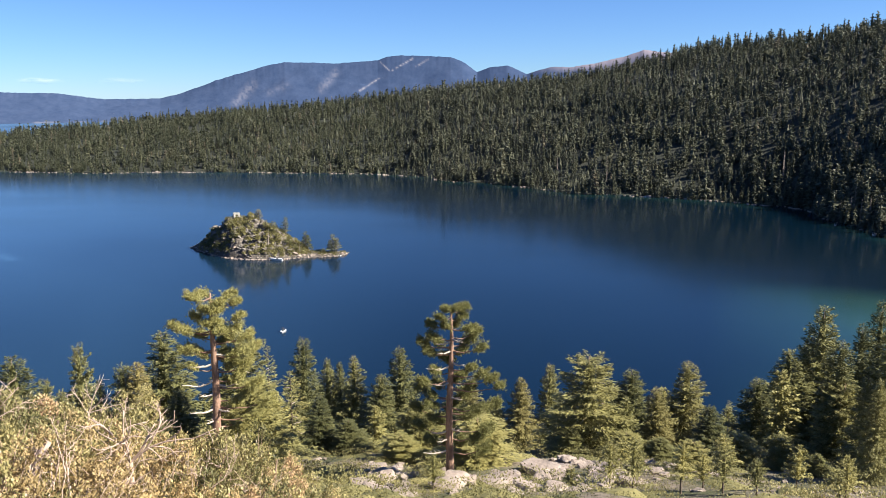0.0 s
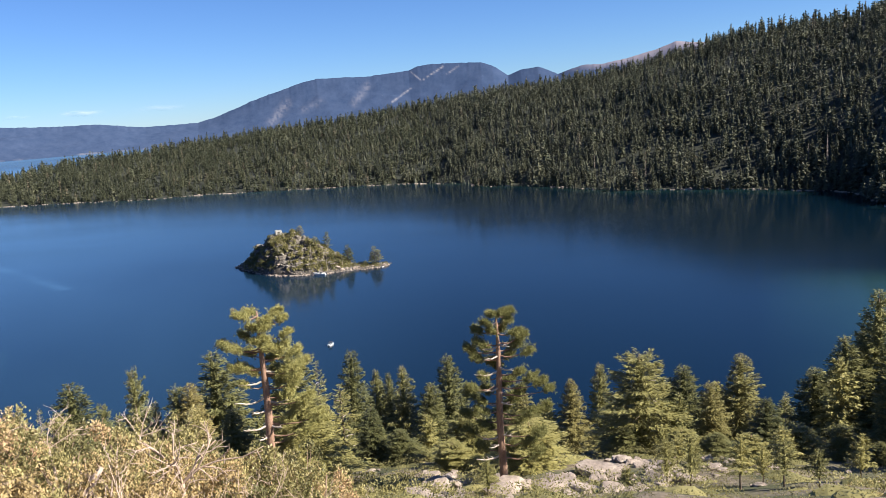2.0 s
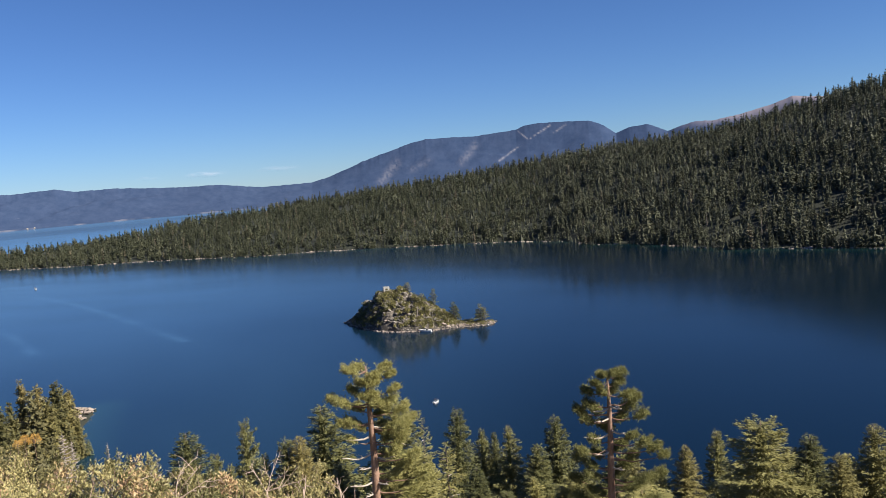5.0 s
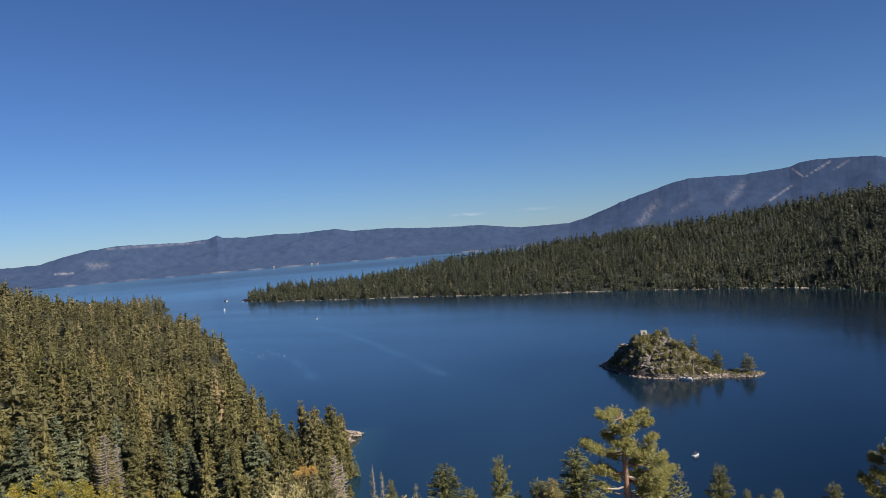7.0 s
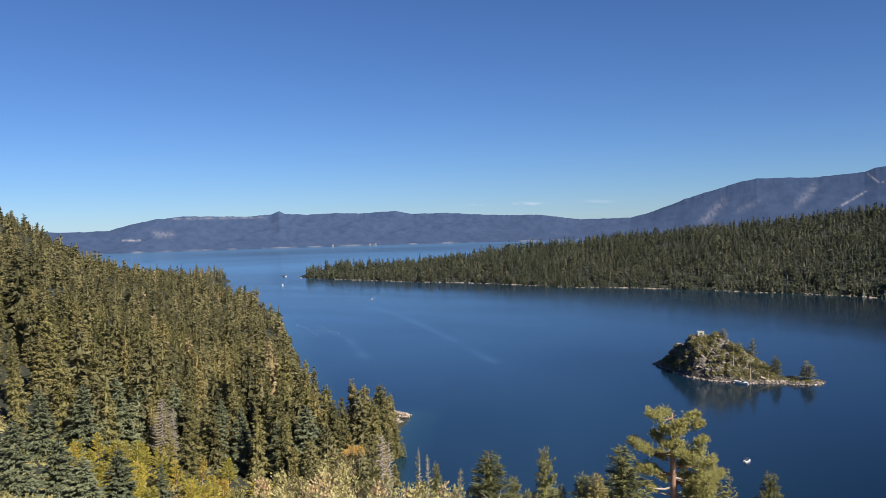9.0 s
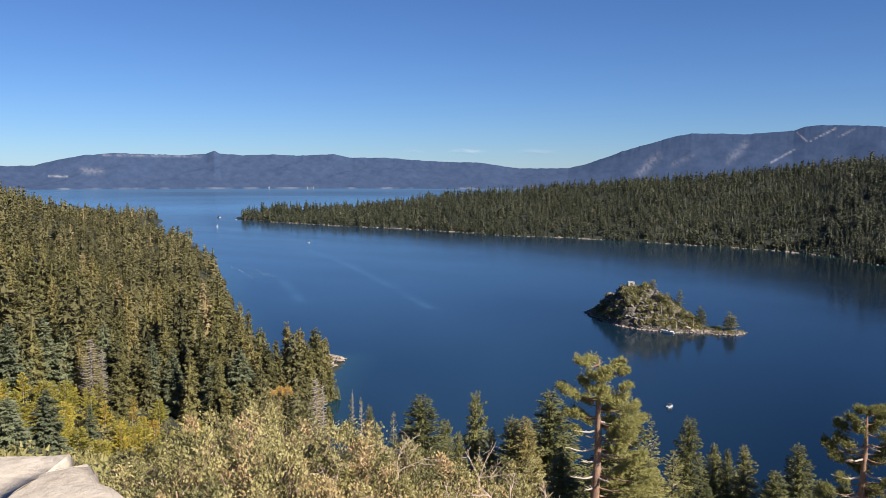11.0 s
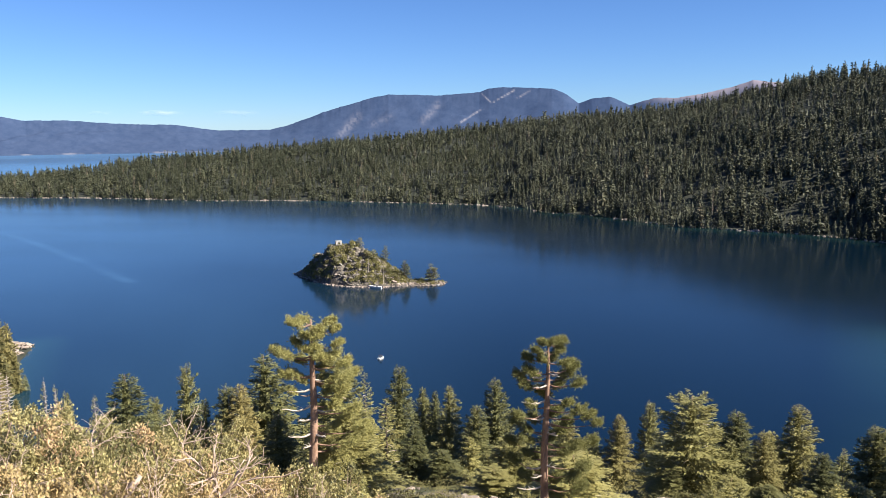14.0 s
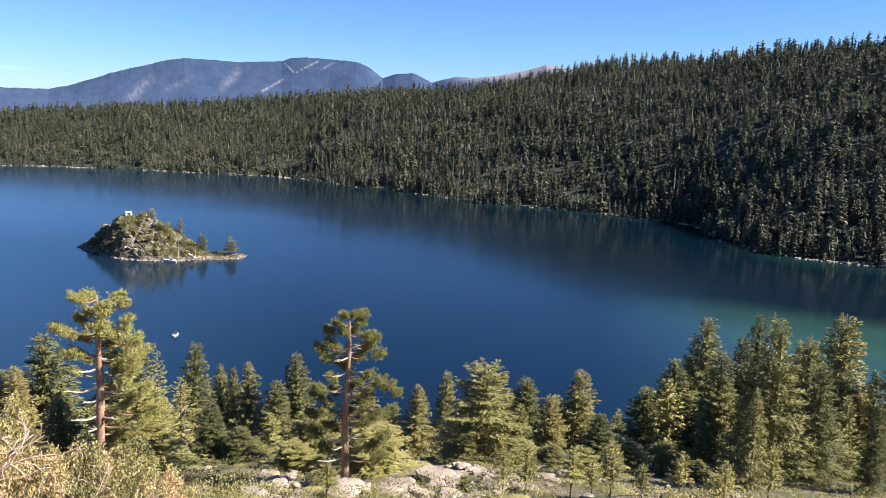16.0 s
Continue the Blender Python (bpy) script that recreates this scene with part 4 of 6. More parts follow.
while len(taken) < 170 and tries < 9000:
    tries += 1
    bearing, distance = rng.uniform(41.5, 64), math.sqrt(rng.uniform(318.0 ** 2, 620.0 ** 2))
    x, y = polar(bearing, distance)
    deep = float(inland(x, y))
    if deep < 8 or any((x - p) ** 2 + (y - q) ** 2 < 120 for p, q in taken):
        continue
    taken.append((x, y))
    tall = rng.uniform(19, 34)
    planted(rng.choice(STAND), bearing, distance, tall, tall * rng.uniform(0.15, 0.205), rng.uniform(0, 360), 20.0, 4.0)
for t in POINT + STAND + SILVER + ASPENS:
    taken_away(t)


def shore_rocks():
    """Pale rocks along the waterline of the wooded hill."""
    r = np.random.default_rng(19)
    heights = gz.reshape(len(BEARINGS), len(REACH))
    verts, faces, n = [], [], 0
    bm = bmesh.new()
    bmesh.ops.create_icosphere(bm, subdivisions=1, radius=1.0)
    ball = np.array([v.co for v in bm.verts])
    tri = np.array([[v.index for v in f.verts] for f in bm.faces])
    bm.free()
    for i, b in enumerate(BEARINGS):
        if not -38 < b < 42:
            continue
        wet = np.nonzero((heights[i] < 0) & (REACH > 700) & (REACH < 2200))[0]
        if not len(wet):
            continue
        k = wet[np.argmax(heights[i][np.minimum(wet + 1, len(REACH) - 1)] > 0)]
        h0, h1 = heights[i][k], heights[i][k + 1]
        if h1 <= 0:
            continue
        edge = REACH[k] + (REACH[k + 1] - REACH[k]) * h0 / (h0 - h1)
        for q in range(r.poisson((5.0 if b > 3 else 3.2) * max(0.15, 0.8 + 1.4 * float(fractal(np.array(b / 3), np.array(0.5), 3, 12))))):
            size = r.uniform(0.7, 1.8) * (1.6 if r.uniform() < 0.1 else 1.0)
            x, y = polar(b + r.uniform(-0.2, 0.2), edge - 7 + r.normal() * 2.0)
            verts.append(ball * r.uniform(0.6, 1.3, (len(ball), 1)) * size * np.array([1.3, 1.0, 0.7]) + np.array([x, y, 0.15]))
            faces.append(tri + n)
            n += len(ball)
    tagged(new("shore_rocks", sheet("shore_rocks", np.concatenate(verts), np.concatenate(faces), GRANITE, False)), "pale granite rocks along the wooded shore", "rocks", kind="stuff")


shore_rocks()


# ---- bleached dead trees ----
def dead_tree(seed, height, radius, branches):
    r = np.random.default_rng(seed)
    pieces = [trunk_tube(height, 0.17, sides=5, seed=seed)]
    for k in range(branches):
        t = 0.12 + 0.85 * k / branches
        a = k * 2.4 + r.normal() * 0.3
        reach = radius * (1 - t) ** 0.55 * r.uniform(0.6, 1.1) + 0.15
        s = np.linspace(0, 1, 4)[:, None]
        pts = np.array([0, 0, t * height]) + np.array([np.cos(a), np.sin(a), -0.35]) * reach * s + np.array([0, 0, 0.5]) * reach * s ** 2
        pieces.append(tube(pts, np.array([0.075, 0.055, 0.035, 0.015]) * height / 14, 4))
    thing = tagged(new("dead_tree"), "bleached leafless dead conifer with drooping bare branches", "dead tree", "dead trees")
    v, f = pieces[0]
    part("trunk", sheet("trunk", v, f, GREY_WOOD), thing)
    v, f = joined(pieces[1:])
    part("spray", sheet("spray", v, f, GREY_WOOD), thing)
    return thing


for k, (bearing, distance, tall, wide) in enumerate([(51.2, 318, 27.0, 7.4), (50.5, 320, 24.0, 3.2), (36.5, 150, 25.0, 3.0), (36.0, 153, 24.0, 2.2), (52.6, 385, 25.0, 1.0), (44.6, 415, 24.0, 1.1), (48.0, 400, 22.0, 0.9), (33.9, 165, 25.5, 1.0), (33.3, 168, 24.5, 0.9), (31.0, 150, 19.5, 1.2), (-20.3, 110, 6.5, 1.2), (-22.7, 1060, 36.0, 2.0), (-26.2, 915, 24.0, 2.2), (-26.8, 908, 28.0, 2.4), (-27.4, 898, 26.0, 2.0), (-27.9, 905, 24.0, 2.0), (-27.0, 930, 27.0, 2.0), (-21.6, 1075, 24.0, 2.0), (-8.0, 1190, 22.0, 2.0), (-11.4, 1130, 22.0, 1.8)]):
    t = dead_tree(300 + k, tall, wide, int(min(tall * (8 if wide > 2 else 4), 150)))
    t.matrix_basis = pose(*stand(bearing, distance))


# ---- two old pines with open crowns ----
def old_pine(label, seed, height, foot, masses, bare, bearing, distance, sink):
    """masses: side, height, size of a needle mass on its limb; bare: side reach and height of a leafless limb."""
    r = np.random.default_rng(seed)
    thing = tagged(new("old_pine"), label, "tree", "old pines")
    axis = lambda z: np.array([0.012 * (z - height) + 0.07 * np.sin(z * 0.5 + seed), 0.05 * np.sin(z * 0.7), z])
    zs = np.linspace(-0.6, height, 22)
    q = np.clip(zs / height, 0, 1)
    v, f = tube([axis(z) for z in zs], foot * (1.0 - 0.42 * q - 0.45 * q ** 4) * (1 + 0.25 * np.exp(-np.clip(zs, 0, None) * 1.5)), 12)
    trunk = part("trunk", sheet("trunk", v, f, BARK), thing)
    places, ways = [], []
    # small inner masses fill the crown
    low = min(m[1] for m in masses)
    inner = [(r.uniform(-1.7, 1.7), low + (height - low) * k / 20 + r.uniform(-0.3, 0.3), r.uniform(0.4, 0.65)) for k in range(20)]
    for side, z, size in masses + (inner[:13:2] if low < 5 else []):
        depth = r.uniform(-1.1, 1.1) * (0.4 + 0.35 * abs(side))
        if abs(side) < 1.3:
            depth = (abs(depth) + 0.55 * size) * (-1 if z > 0.83 * height and r.uniform() < 0.6 else 1)
        tip = np.array([side, depth, z])
        root = axis(max(0.8, min(z - 0.12 * abs(side) - 0.1, height - 0.25)))
        s = np.linspace(0, 1, 6)[:, None]
        sag = np.array([0, 0, -0.10 * (abs(side) + 0.3)])
        pts = root + (tip - root) * s + sag * np.sin(np.pi * s) + r.normal(size=(6, 3)) * 0.05 * np.sin(np.pi * s)
        thick = foot * 0.20 * min(1.0, 0.4 + abs(side) / 3)
        part("limb", sheet("limb", *tube(pts, thick * np.linspace(1, 0.25, 6), 6), BARK), thing)
        # shelves of needle tufts along the outer half of the limb
        along = tip - root
        reach = np.linalg.norm(along[:2]) + 0.3
        across = np.array([-along[1], along[0], 0.0]) / reach
        size = size * (0.8 if z > 0.86 * height else 1.0 if z > 0.66 * height else 0.9)
        for k in range(int(150 + size * 230)):
            q = 1.0 + 0.55 * size / reach - min(0.9, 1.6 * size / reach) * r.uniform(0, 1) ** 1.2
            wide_off = r.normal() * size * 0.55
            o = root + along * q + sag * np.sin(np.pi * min(q, 1)) + across * wide_off
            o = o + np.array([0, 0, 0.10 + r.normal() * 0.17 * size + 0.15 * size * np.sin(7 * q * reach + wide_off * 5 + z * 3)])
            places.append(np.repeat(o[None] + r.normal(size=(1, 3)) * 0.10, 9, 0))
            ways.append(r.normal(size=(9, 3)) + np.array([0.35 * np.sign(side), 0, 0.6]))
    v, f = blades(r, np.concatenate(places), np.concatenate(ways), 0.21, 0.034)
    part("crown", sheet("crown", v, f, OLD_PINE, False), thing)
    for reach, z in bare:
        s = np.linspace(0, 1, 7)[:, None]
        root = axis(z)
        depth = r.uniform(-1.1, -0.3)
        pts = root + np.array([1.1 * reach, depth, -0.10 * abs(reach)]) * s + np.array([0, 0, -0.10 * abs(reach)]) * np.sin(np.pi * s * 1.3) + r.normal(size=(7, 3)) * 0.045 * s
        pieces = [tube(pts, foot * 0.27 * np.linspace(1, 0.3, 7), 6)]
        for k in range(3):
            a = pts[2 + k]
            b = a + np.array([np.sign(reach) * r.uniform(0.2, 0.5), r.normal() * 0.25, r.uniform(-0.05, 0.3)])
            pieces.append(tube([a, (a + b) / 2 + (0, 0, 0.03), b], [0.035, 0.025, 0.008], 4))
        part("bare_limb", sheet("bare_limb", *joined(pieces), DEAD_WOOD), thing, "pale leafless limb")
    thing.matrix_basis = pose(*stand(bearing, distance, sink), 0, 0, bearing)
    return thing


old_pine("tall old pine with flat-topped crown and bare lower limbs", 3, 17.2, 0.40,
         [(-1.5, 17.1, 0.95), (-0.7, 16.9, 0.8), (0.5, 16.5, 0.8), (1.5, 16.8, 0.85), (1.9, 16.2, 0.6), (-0.5, 16.0, 0.9), (0.6, 15.8, 0.9), (2.1, 15.3, 0.7), (-1.3, 15.3, 0.7), (-2.3, 14.6, 0.8), (-3.0, 14.4, 0.55), (0.2, 15.0, 0.8),
          (1.7, 14.2, 0.9), (2.6, 13.6, 0.8), (1.2, 13.4, 0.7), (-1.7, 12.9, 0.7), (-2.4, 12.8, 0.45), (2.6, 12.6, 0.85), (1.6, 12.2, 0.8), (3.3, 12.3, 0.6), (2.4, 11.2, 0.9), (1.7, 10.4, 0.8), (3.2, 10.0, 0.95), (2.5, 8.8, 0.9), (3.9, 8.4, 0.9), (2.9, 7.4, 1.0), (4.2, 6.8, 0.9), (-1.7, 11.3, 0.4), (0.3, 15.9, 0.7), (-0.5, 14.9, 0.7), (0.6, 14.4, 0.8), (-1.0, 13.7, 0.6), (0.9, 13.2, 0.7), (1.0, 12.1, 0.7), (1.3, 11.2, 0.7), (-0.9, 12.2, 0.5), (1.0, 9.6, 0.6), (1.5, 8.2, 0.7)],
         [(-1.9, 11.6), (-2.3, 10.2), (-1.2, 9.1), (-1.9, 7.9), (-0.8, 6.9), (1.5, 9.8), (0.9, 7.8), (1.0, 12.3)],
         16.35, 64, 0.7)
old_pine("old pine with tufted uneven crown and reddish trunk", 8, 15.6, 0.35,
         [(-0.4, 15.5, 0.7), (0.5, 15.6, 0.7), (1.1, 15.3, 0.6), (-0.9, 14.9, 0.6), (0.9, 14.6, 0.8), (-1.7, 14.1, 0.7), (1.5, 14.0, 0.7), (-0.5, 14.1, 0.6), (0.3, 13.9, 0.6), (2.1, 13.3, 0.6), (-1.6, 13.1, 0.7), (-2.4, 12.6, 0.6), (1.6, 12.5, 0.85), (2.5, 12.3, 0.6), (-1.9, 11.9, 0.7), (-1.0, 12.2, 0.5), (0.9, 11.7, 0.6), (-0.6, 11.2, 0.6),
          (1.7, 10.6, 0.6), (2.6, 10.2, 0.8), (3.4, 9.7, 0.7), (4.0, 9.3, 0.5), (-1.4, 10.2, 0.7), (-2.4, 9.7, 0.7), (0.8, 9.4, 0.7), (1.7, 8.8, 0.7), (-1.2, 8.8, 0.7), (-2.6, 8.2, 0.8), (1.2, 7.8, 0.8), (2.4, 7.4, 0.9), (3.7, 7.0, 0.8), (-1.8, 7.4, 0.9), (-3.0, 6.6, 0.8), (1.6, 6.2, 0.9), (3.0, 5.6, 0.9), (-1.6, 5.8, 0.8), (-2.8, 5.0, 0.8), (2.2, 4.6, 0.9), (0.9, 3.6, 0.8), (2.8, 3.4, 0.9), (-1.9, 3.9, 0.8)],
         [(-1.2, 12.7), (1.1, 10.9), (-1.0, 11.9), (0.8, 12.9), (-1.9, 10.6), (0.9, 8.0), (-1.4, 5.0), (-0.9, 4.3), (0.9, 5.2), (-2.0, 3.3), (-1.1, 9.2)],
         -0.55, 64, 0.7)


# ---- granite boulders and low brush on the slope ----
def boulder_mesh(seed, flat=0.65, fine=3):
    r = np.random.default_rng(seed)
    bm = bmesh.new()
    bmesh.ops.create_icosphere(bm, subdivisions=fine, radius=1.0)
    cuts = [(Vector(r.normal(size=3)).normalized(), r.uniform(0.38, 0.8)) for _ in range(14)]
    for vert in bm.verts:
        for way, limit in cuts:
            over = vert.co.dot(way) - limit
            if over > 0:
                vert.co -= way * over * 0.9
        vert.co += vert.co.normalized() * noise.fractal(vert.co * 2.2 + Vector((seed, 0, 0)), 1.0, 2.0, 4) * 0.13
        vert.co.z *= flat
    me = bpy.data.meshes.new("boulder")
    bm.to_mesh(me)
    bm.free()
    me.polygons.foreach_set("use_smooth", np.full(len(me.polygons), False))
    return me


BOULDERS = [boulder_mesh(k, 0.5) for k in range(6)]
for me in BOULDERS:
    me.materials.append(GRANITE)
rng = random.Random(21)


def boulder(x, y, z, size, label, group, mesh_choice=BOULDERS, stretch=1.0):
    ob = tagged(new("boulder", rng.choice(mesh_choice)), label, "rock", group)
    ob.matrix_basis = pose(x, y, z, rng.uniform(-12, 12), rng.uniform(-12, 12), rng.uniform(0, 360)) @ Matrix.Diagonal((size * stretch, size, size, 1))
    return ob


for centre, spread, count, away, big in [(10.2, 2.2, 10, 66, 0.9), (4.2, 2.4, 22, 63, 1.1), (-8.2, 2.6, 18, 70, 1.1), (-12.0, 3.0, 20, 66, 1.1), (-16, 3, 12, 70, 0.9), (-21, 4, 9, 70, 0.9), (-29, 3, 6, 70, 0.9),
                                          (5.6, 2.6, 14, 60, 1.9), (-6.6, 2.8, 15, 61, 2.0), (-11.0, 2.4, 12, 62, 1.8), (-1.5, 2.0, 7, 59, 1.5)]:
    for k in range(count):
        bearing, distance = rng.gauss(centre, spread * 0.5), away + rng.gauss(0, 4.5)
        x, y, z = stand(bearing, distance, 0.0)
        size = 1.05 * big * (0.3 + 0.75 * rng.random() ** 1.8)
        boulder(x, y, z + size * 0.2, size, "pale grey-pink granite boulder among brush", "granite boulders on the slope", stretch=rng.uniform(1.0, 1.6))


# the pale rock point below the firs and a ledge on the shore beyond
for bearing, distance, size in [(34.4, 542, 2.6), (34.7, 540, 3.8), (35.0, 536, 4.6), (35.3, 530, 4.4), (34.9, 531, 3.4), (35.5, 522, 3.8), (35.2, 520, 3.0), (35.6, 512, 3.2), (34.6, 537, 2.4), (35.4, 538, 5.0), (42.95, 912, 4.5), (42.8, 925, 4.0), (43.1, 918, 5.5), (42.4, 850, 3.0)]:
    x, y = (float(q) for q in polar(bearing, distance))
    size *= 0.72
    boulder(x, y, max(0.0, float(height_of(x, y))) + 0.3 * size, size, "large pale granite rock on the lakeshore point", "lakeshore rocks", stretch=rng.uniform(1.0, 1.5))


def clump(seed, blades_in, reach, tall, blade):
    """A low dome of leaves."""
    r = np.random.default_rng(seed)
    a, s = r.uniform(0, 6.283, blades_in), np.sqrt(r.uniform(0, 1, blades_in))
    h = tall * np.sqrt(np.clip(1 - s ** 2, 0, 1)) * r.uniform(0.35, 1.0, blades_in) ** 0.5 * (1 + 0.25 * np.sin(a * 3 + seed))
    p = np.stack([np.cos(a) * s * reach, np.sin(a) * s * reach, h], -1)
    w = np.stack([np.cos(a) * s, np.sin(a) * s, np.full(blades_in, 0.7)], -1) + r.normal(size=(blades_in, 3)) * 0.5
    leaves = blades(r, p, w, blade[0], blade[1])
    rows = [(0.8, -0.1), (0.62, 0.3), (0.34, 0.48), (0.04, 0.54)]
    ring = np.linspace(0, 2 * np.pi, 9, endpoint=False)
    dome = np.concatenate([np.stack([np.cos(ring) * q * reach * (0.85 + 0.1 * np.sin(ring * 3 + seed)), np.sin(ring) * q * reach * 0.88, np.full(9, k * tall - 0.1)], -1) for q, k in rows])
    i, j = np.meshgrid(np.arange(3), np.arange(9), indexing="ij")
    a0, a1 = (i * 9 + j).ravel(), (i * 9 + (j + 1) % 9).ravel()
    return joined([leaves, (dome, np.concatenate([np.stack([a0, a1, a1 + 9], -1), np.stack([a0, a1 + 9, a0 + 9], -1)]))])


BRUSH_CLUMPS = [clump(400 + k, 300, 1.25, 0.60, (0.070, 0.046)) for k in range(4)]

GULLY_CLUMPS = [clump(410 + k, 60, 1.0, 0.8, (0.24, 0.15)) for k in range(4)]


def open_slope(x, y, z, b, d, r):
    return (fractal(x / 5, y / 5, 3, 91) > -0.2) & (r.uniform(0, 1, len(x)) < 0.8)


low_brush = forest("low_brush", "low olive-green brush between the granite boulders", 15, BRUSH_CLUMPS, (-40, 18), 40, 92, 2.4, 1.5, BRUSH, open_slope, (0.0, 0.75))
low_brush["category"] = "brush"
low_brush = forest("low_brush", "close low brush round the granite outcrop", 19, BRUSH_CLUMPS, (0.5, 11), 56, 70, 1.5, 1.5, BRUSH, lambda x, y, z, b, d, r: z > 3, (0.3, 1.0))
low_brush["category"] = "brush"
low_brush = forest("low_brush", "low green and rusty brush on the gully slope", 16, GULLY_CLUMPS, (24, 64), 60, 330, 5.6, 2.2, BRUSH, lambda x, y, z, b, d, r: z > 3, (0.2, 1.15))
low_brush["category"] = "brush"


# ---- the stone parapet of the viewpoint ----
def coping_stone(long, depth, seed):
    """A flat slab, its front edge on y = 0, its top at z = 0."""
    bm = bmesh.new()
    bmesh.ops.create_cube(bm, size=1.0)
    bmesh.ops.subdivide_edges(bm, edges=bm.edges[:], cuts=15, use_grid_fill=True)
    for vert in bm.verts:
        u, v, w = vert.co
        x, y, z = u * long, (v - 0.5) * depth, (w - 0.5) * 0.17
        n = noise.fractal(Vector((x * 2.6 + seed * 7, y * 2.6, z * 2.6)), 1.0, 2.0, 5)
        m = noise.fractal(Vector((x * 9 + seed * 3, y * 9, z * 9)), 1.0, 2.0, 4)
        edge = 0.012 if (abs(u) > 0.49 or abs(v) > 0.49) and w > 0.49 else 0.0
        vert.co = (x + n * 0.03 * (1 if u > 0 else -1) * abs(u) * 2, y + n * 0.04 * abs(v) * 2, z + m * 0.006 + n * 0.008 - edge)
    me = bpy.data.meshes.new("coping_stone")
    bm.to_mesh(me)
    bm.free()
    me.polygons.foreach_set("use_smooth", np.full(len(me.polygons), True))
    me.materials.append(COPING)
    return me


parapet = tagged(new("parapet"), "low wall of pale weathered stone slabs at the viewpoint", "stone wall", kind="structure")
# middle of each slab's front edge, its turn and its length
SLABS = [(-3.62, 1.26, 30, 0.85), (-2.765, 1.725, 26, 0.95), (-1.955, 1.82, -23, 0.65), (-1.145, 1.51, -12, 0.80), (-0.30, 1.42, -4, 0.84), (0.57, 1.40, 0, 0.86), (1.46, 1.40, 0, 0.86), (2.35, 1.42, 3, 0.86)]
for k, (x, y, turn, long) in enumerate(SLABS):
    part("coping_stone", coping_stone(long, 0.62, k), parapet, "flat pale weathered slab").matrix_basis = pose(x, y, 129.128 - 0.012 * (k == 2), 0, 0, turn)
for k, (x, y, turn, long) in enumerate(SLABS):
    bm = bmesh.new()
    bmesh.ops.create_cube(bm, size=1.0, matrix=Matrix.Translation((0, -0.31, -0.62)) @ Matrix.Diagonal((long * 1.02, 0.46, 0.92, 1)))
    bmesh.ops.bevel(bm, geom=bm.edges[:], offset=0.04, segments=2, affect="EDGES")
    me = bpy.data.meshes.new("wall_stone")
    bm.to_mesh(me)
    bm.free()
    me.materials.append(MORTAR_WALL)
    part("wall_stone", me, parapet).matrix_basis = pose(x, y, 129.105, 0, 0, turn)


# ---- manzanita below the parapet ----
def leaf_rosettes(r, tips, ways, leaves, size):
    """Small oval upright leaves round each twig's tip, two triangles a half."""
    n = len(tips) * leaves
    base = np.repeat(tips, leaves, 0) + r.normal(size=(n, 3)) * 0.022
    base -= np.repeat(ways, leaves, 0) * r.uniform(0, 0.09, (n, 1))
    out = r.normal(size=(n, 3)) * np.array([1, 1, 0.35])
    out /= np.linalg.norm(out, axis=1, keepdims=True)
    way = out * 0.75 + np.repeat(ways, leaves, 0) * 0.6 + np.array([0, 0, 0.35])
    way /= np.linalg.norm(way, axis=1, keepdims=True)
    side = np.cross(way, r.normal(size=(n, 3)))
    side /= np.linalg.norm(side, axis=1, keepdims=True)
    up = np.cross(side, way)
    long = (size * r.uniform(0.75, 1.25, n))[:, None]
    wide = long * 0.25
    v = np.stack([base, base + way * long * 0.45 + side * wide + up * wide * 0.3, base + way * long, base + way * long * 0.45 - side * wide + up * wide * 0.3], 1).reshape(-1, 3)
    k = np.arange(n)[:, None] * 4
    return v, np.concatenate([k + np.array([[0, 1, 2]]), k + np.array([[0, 2, 3]])])


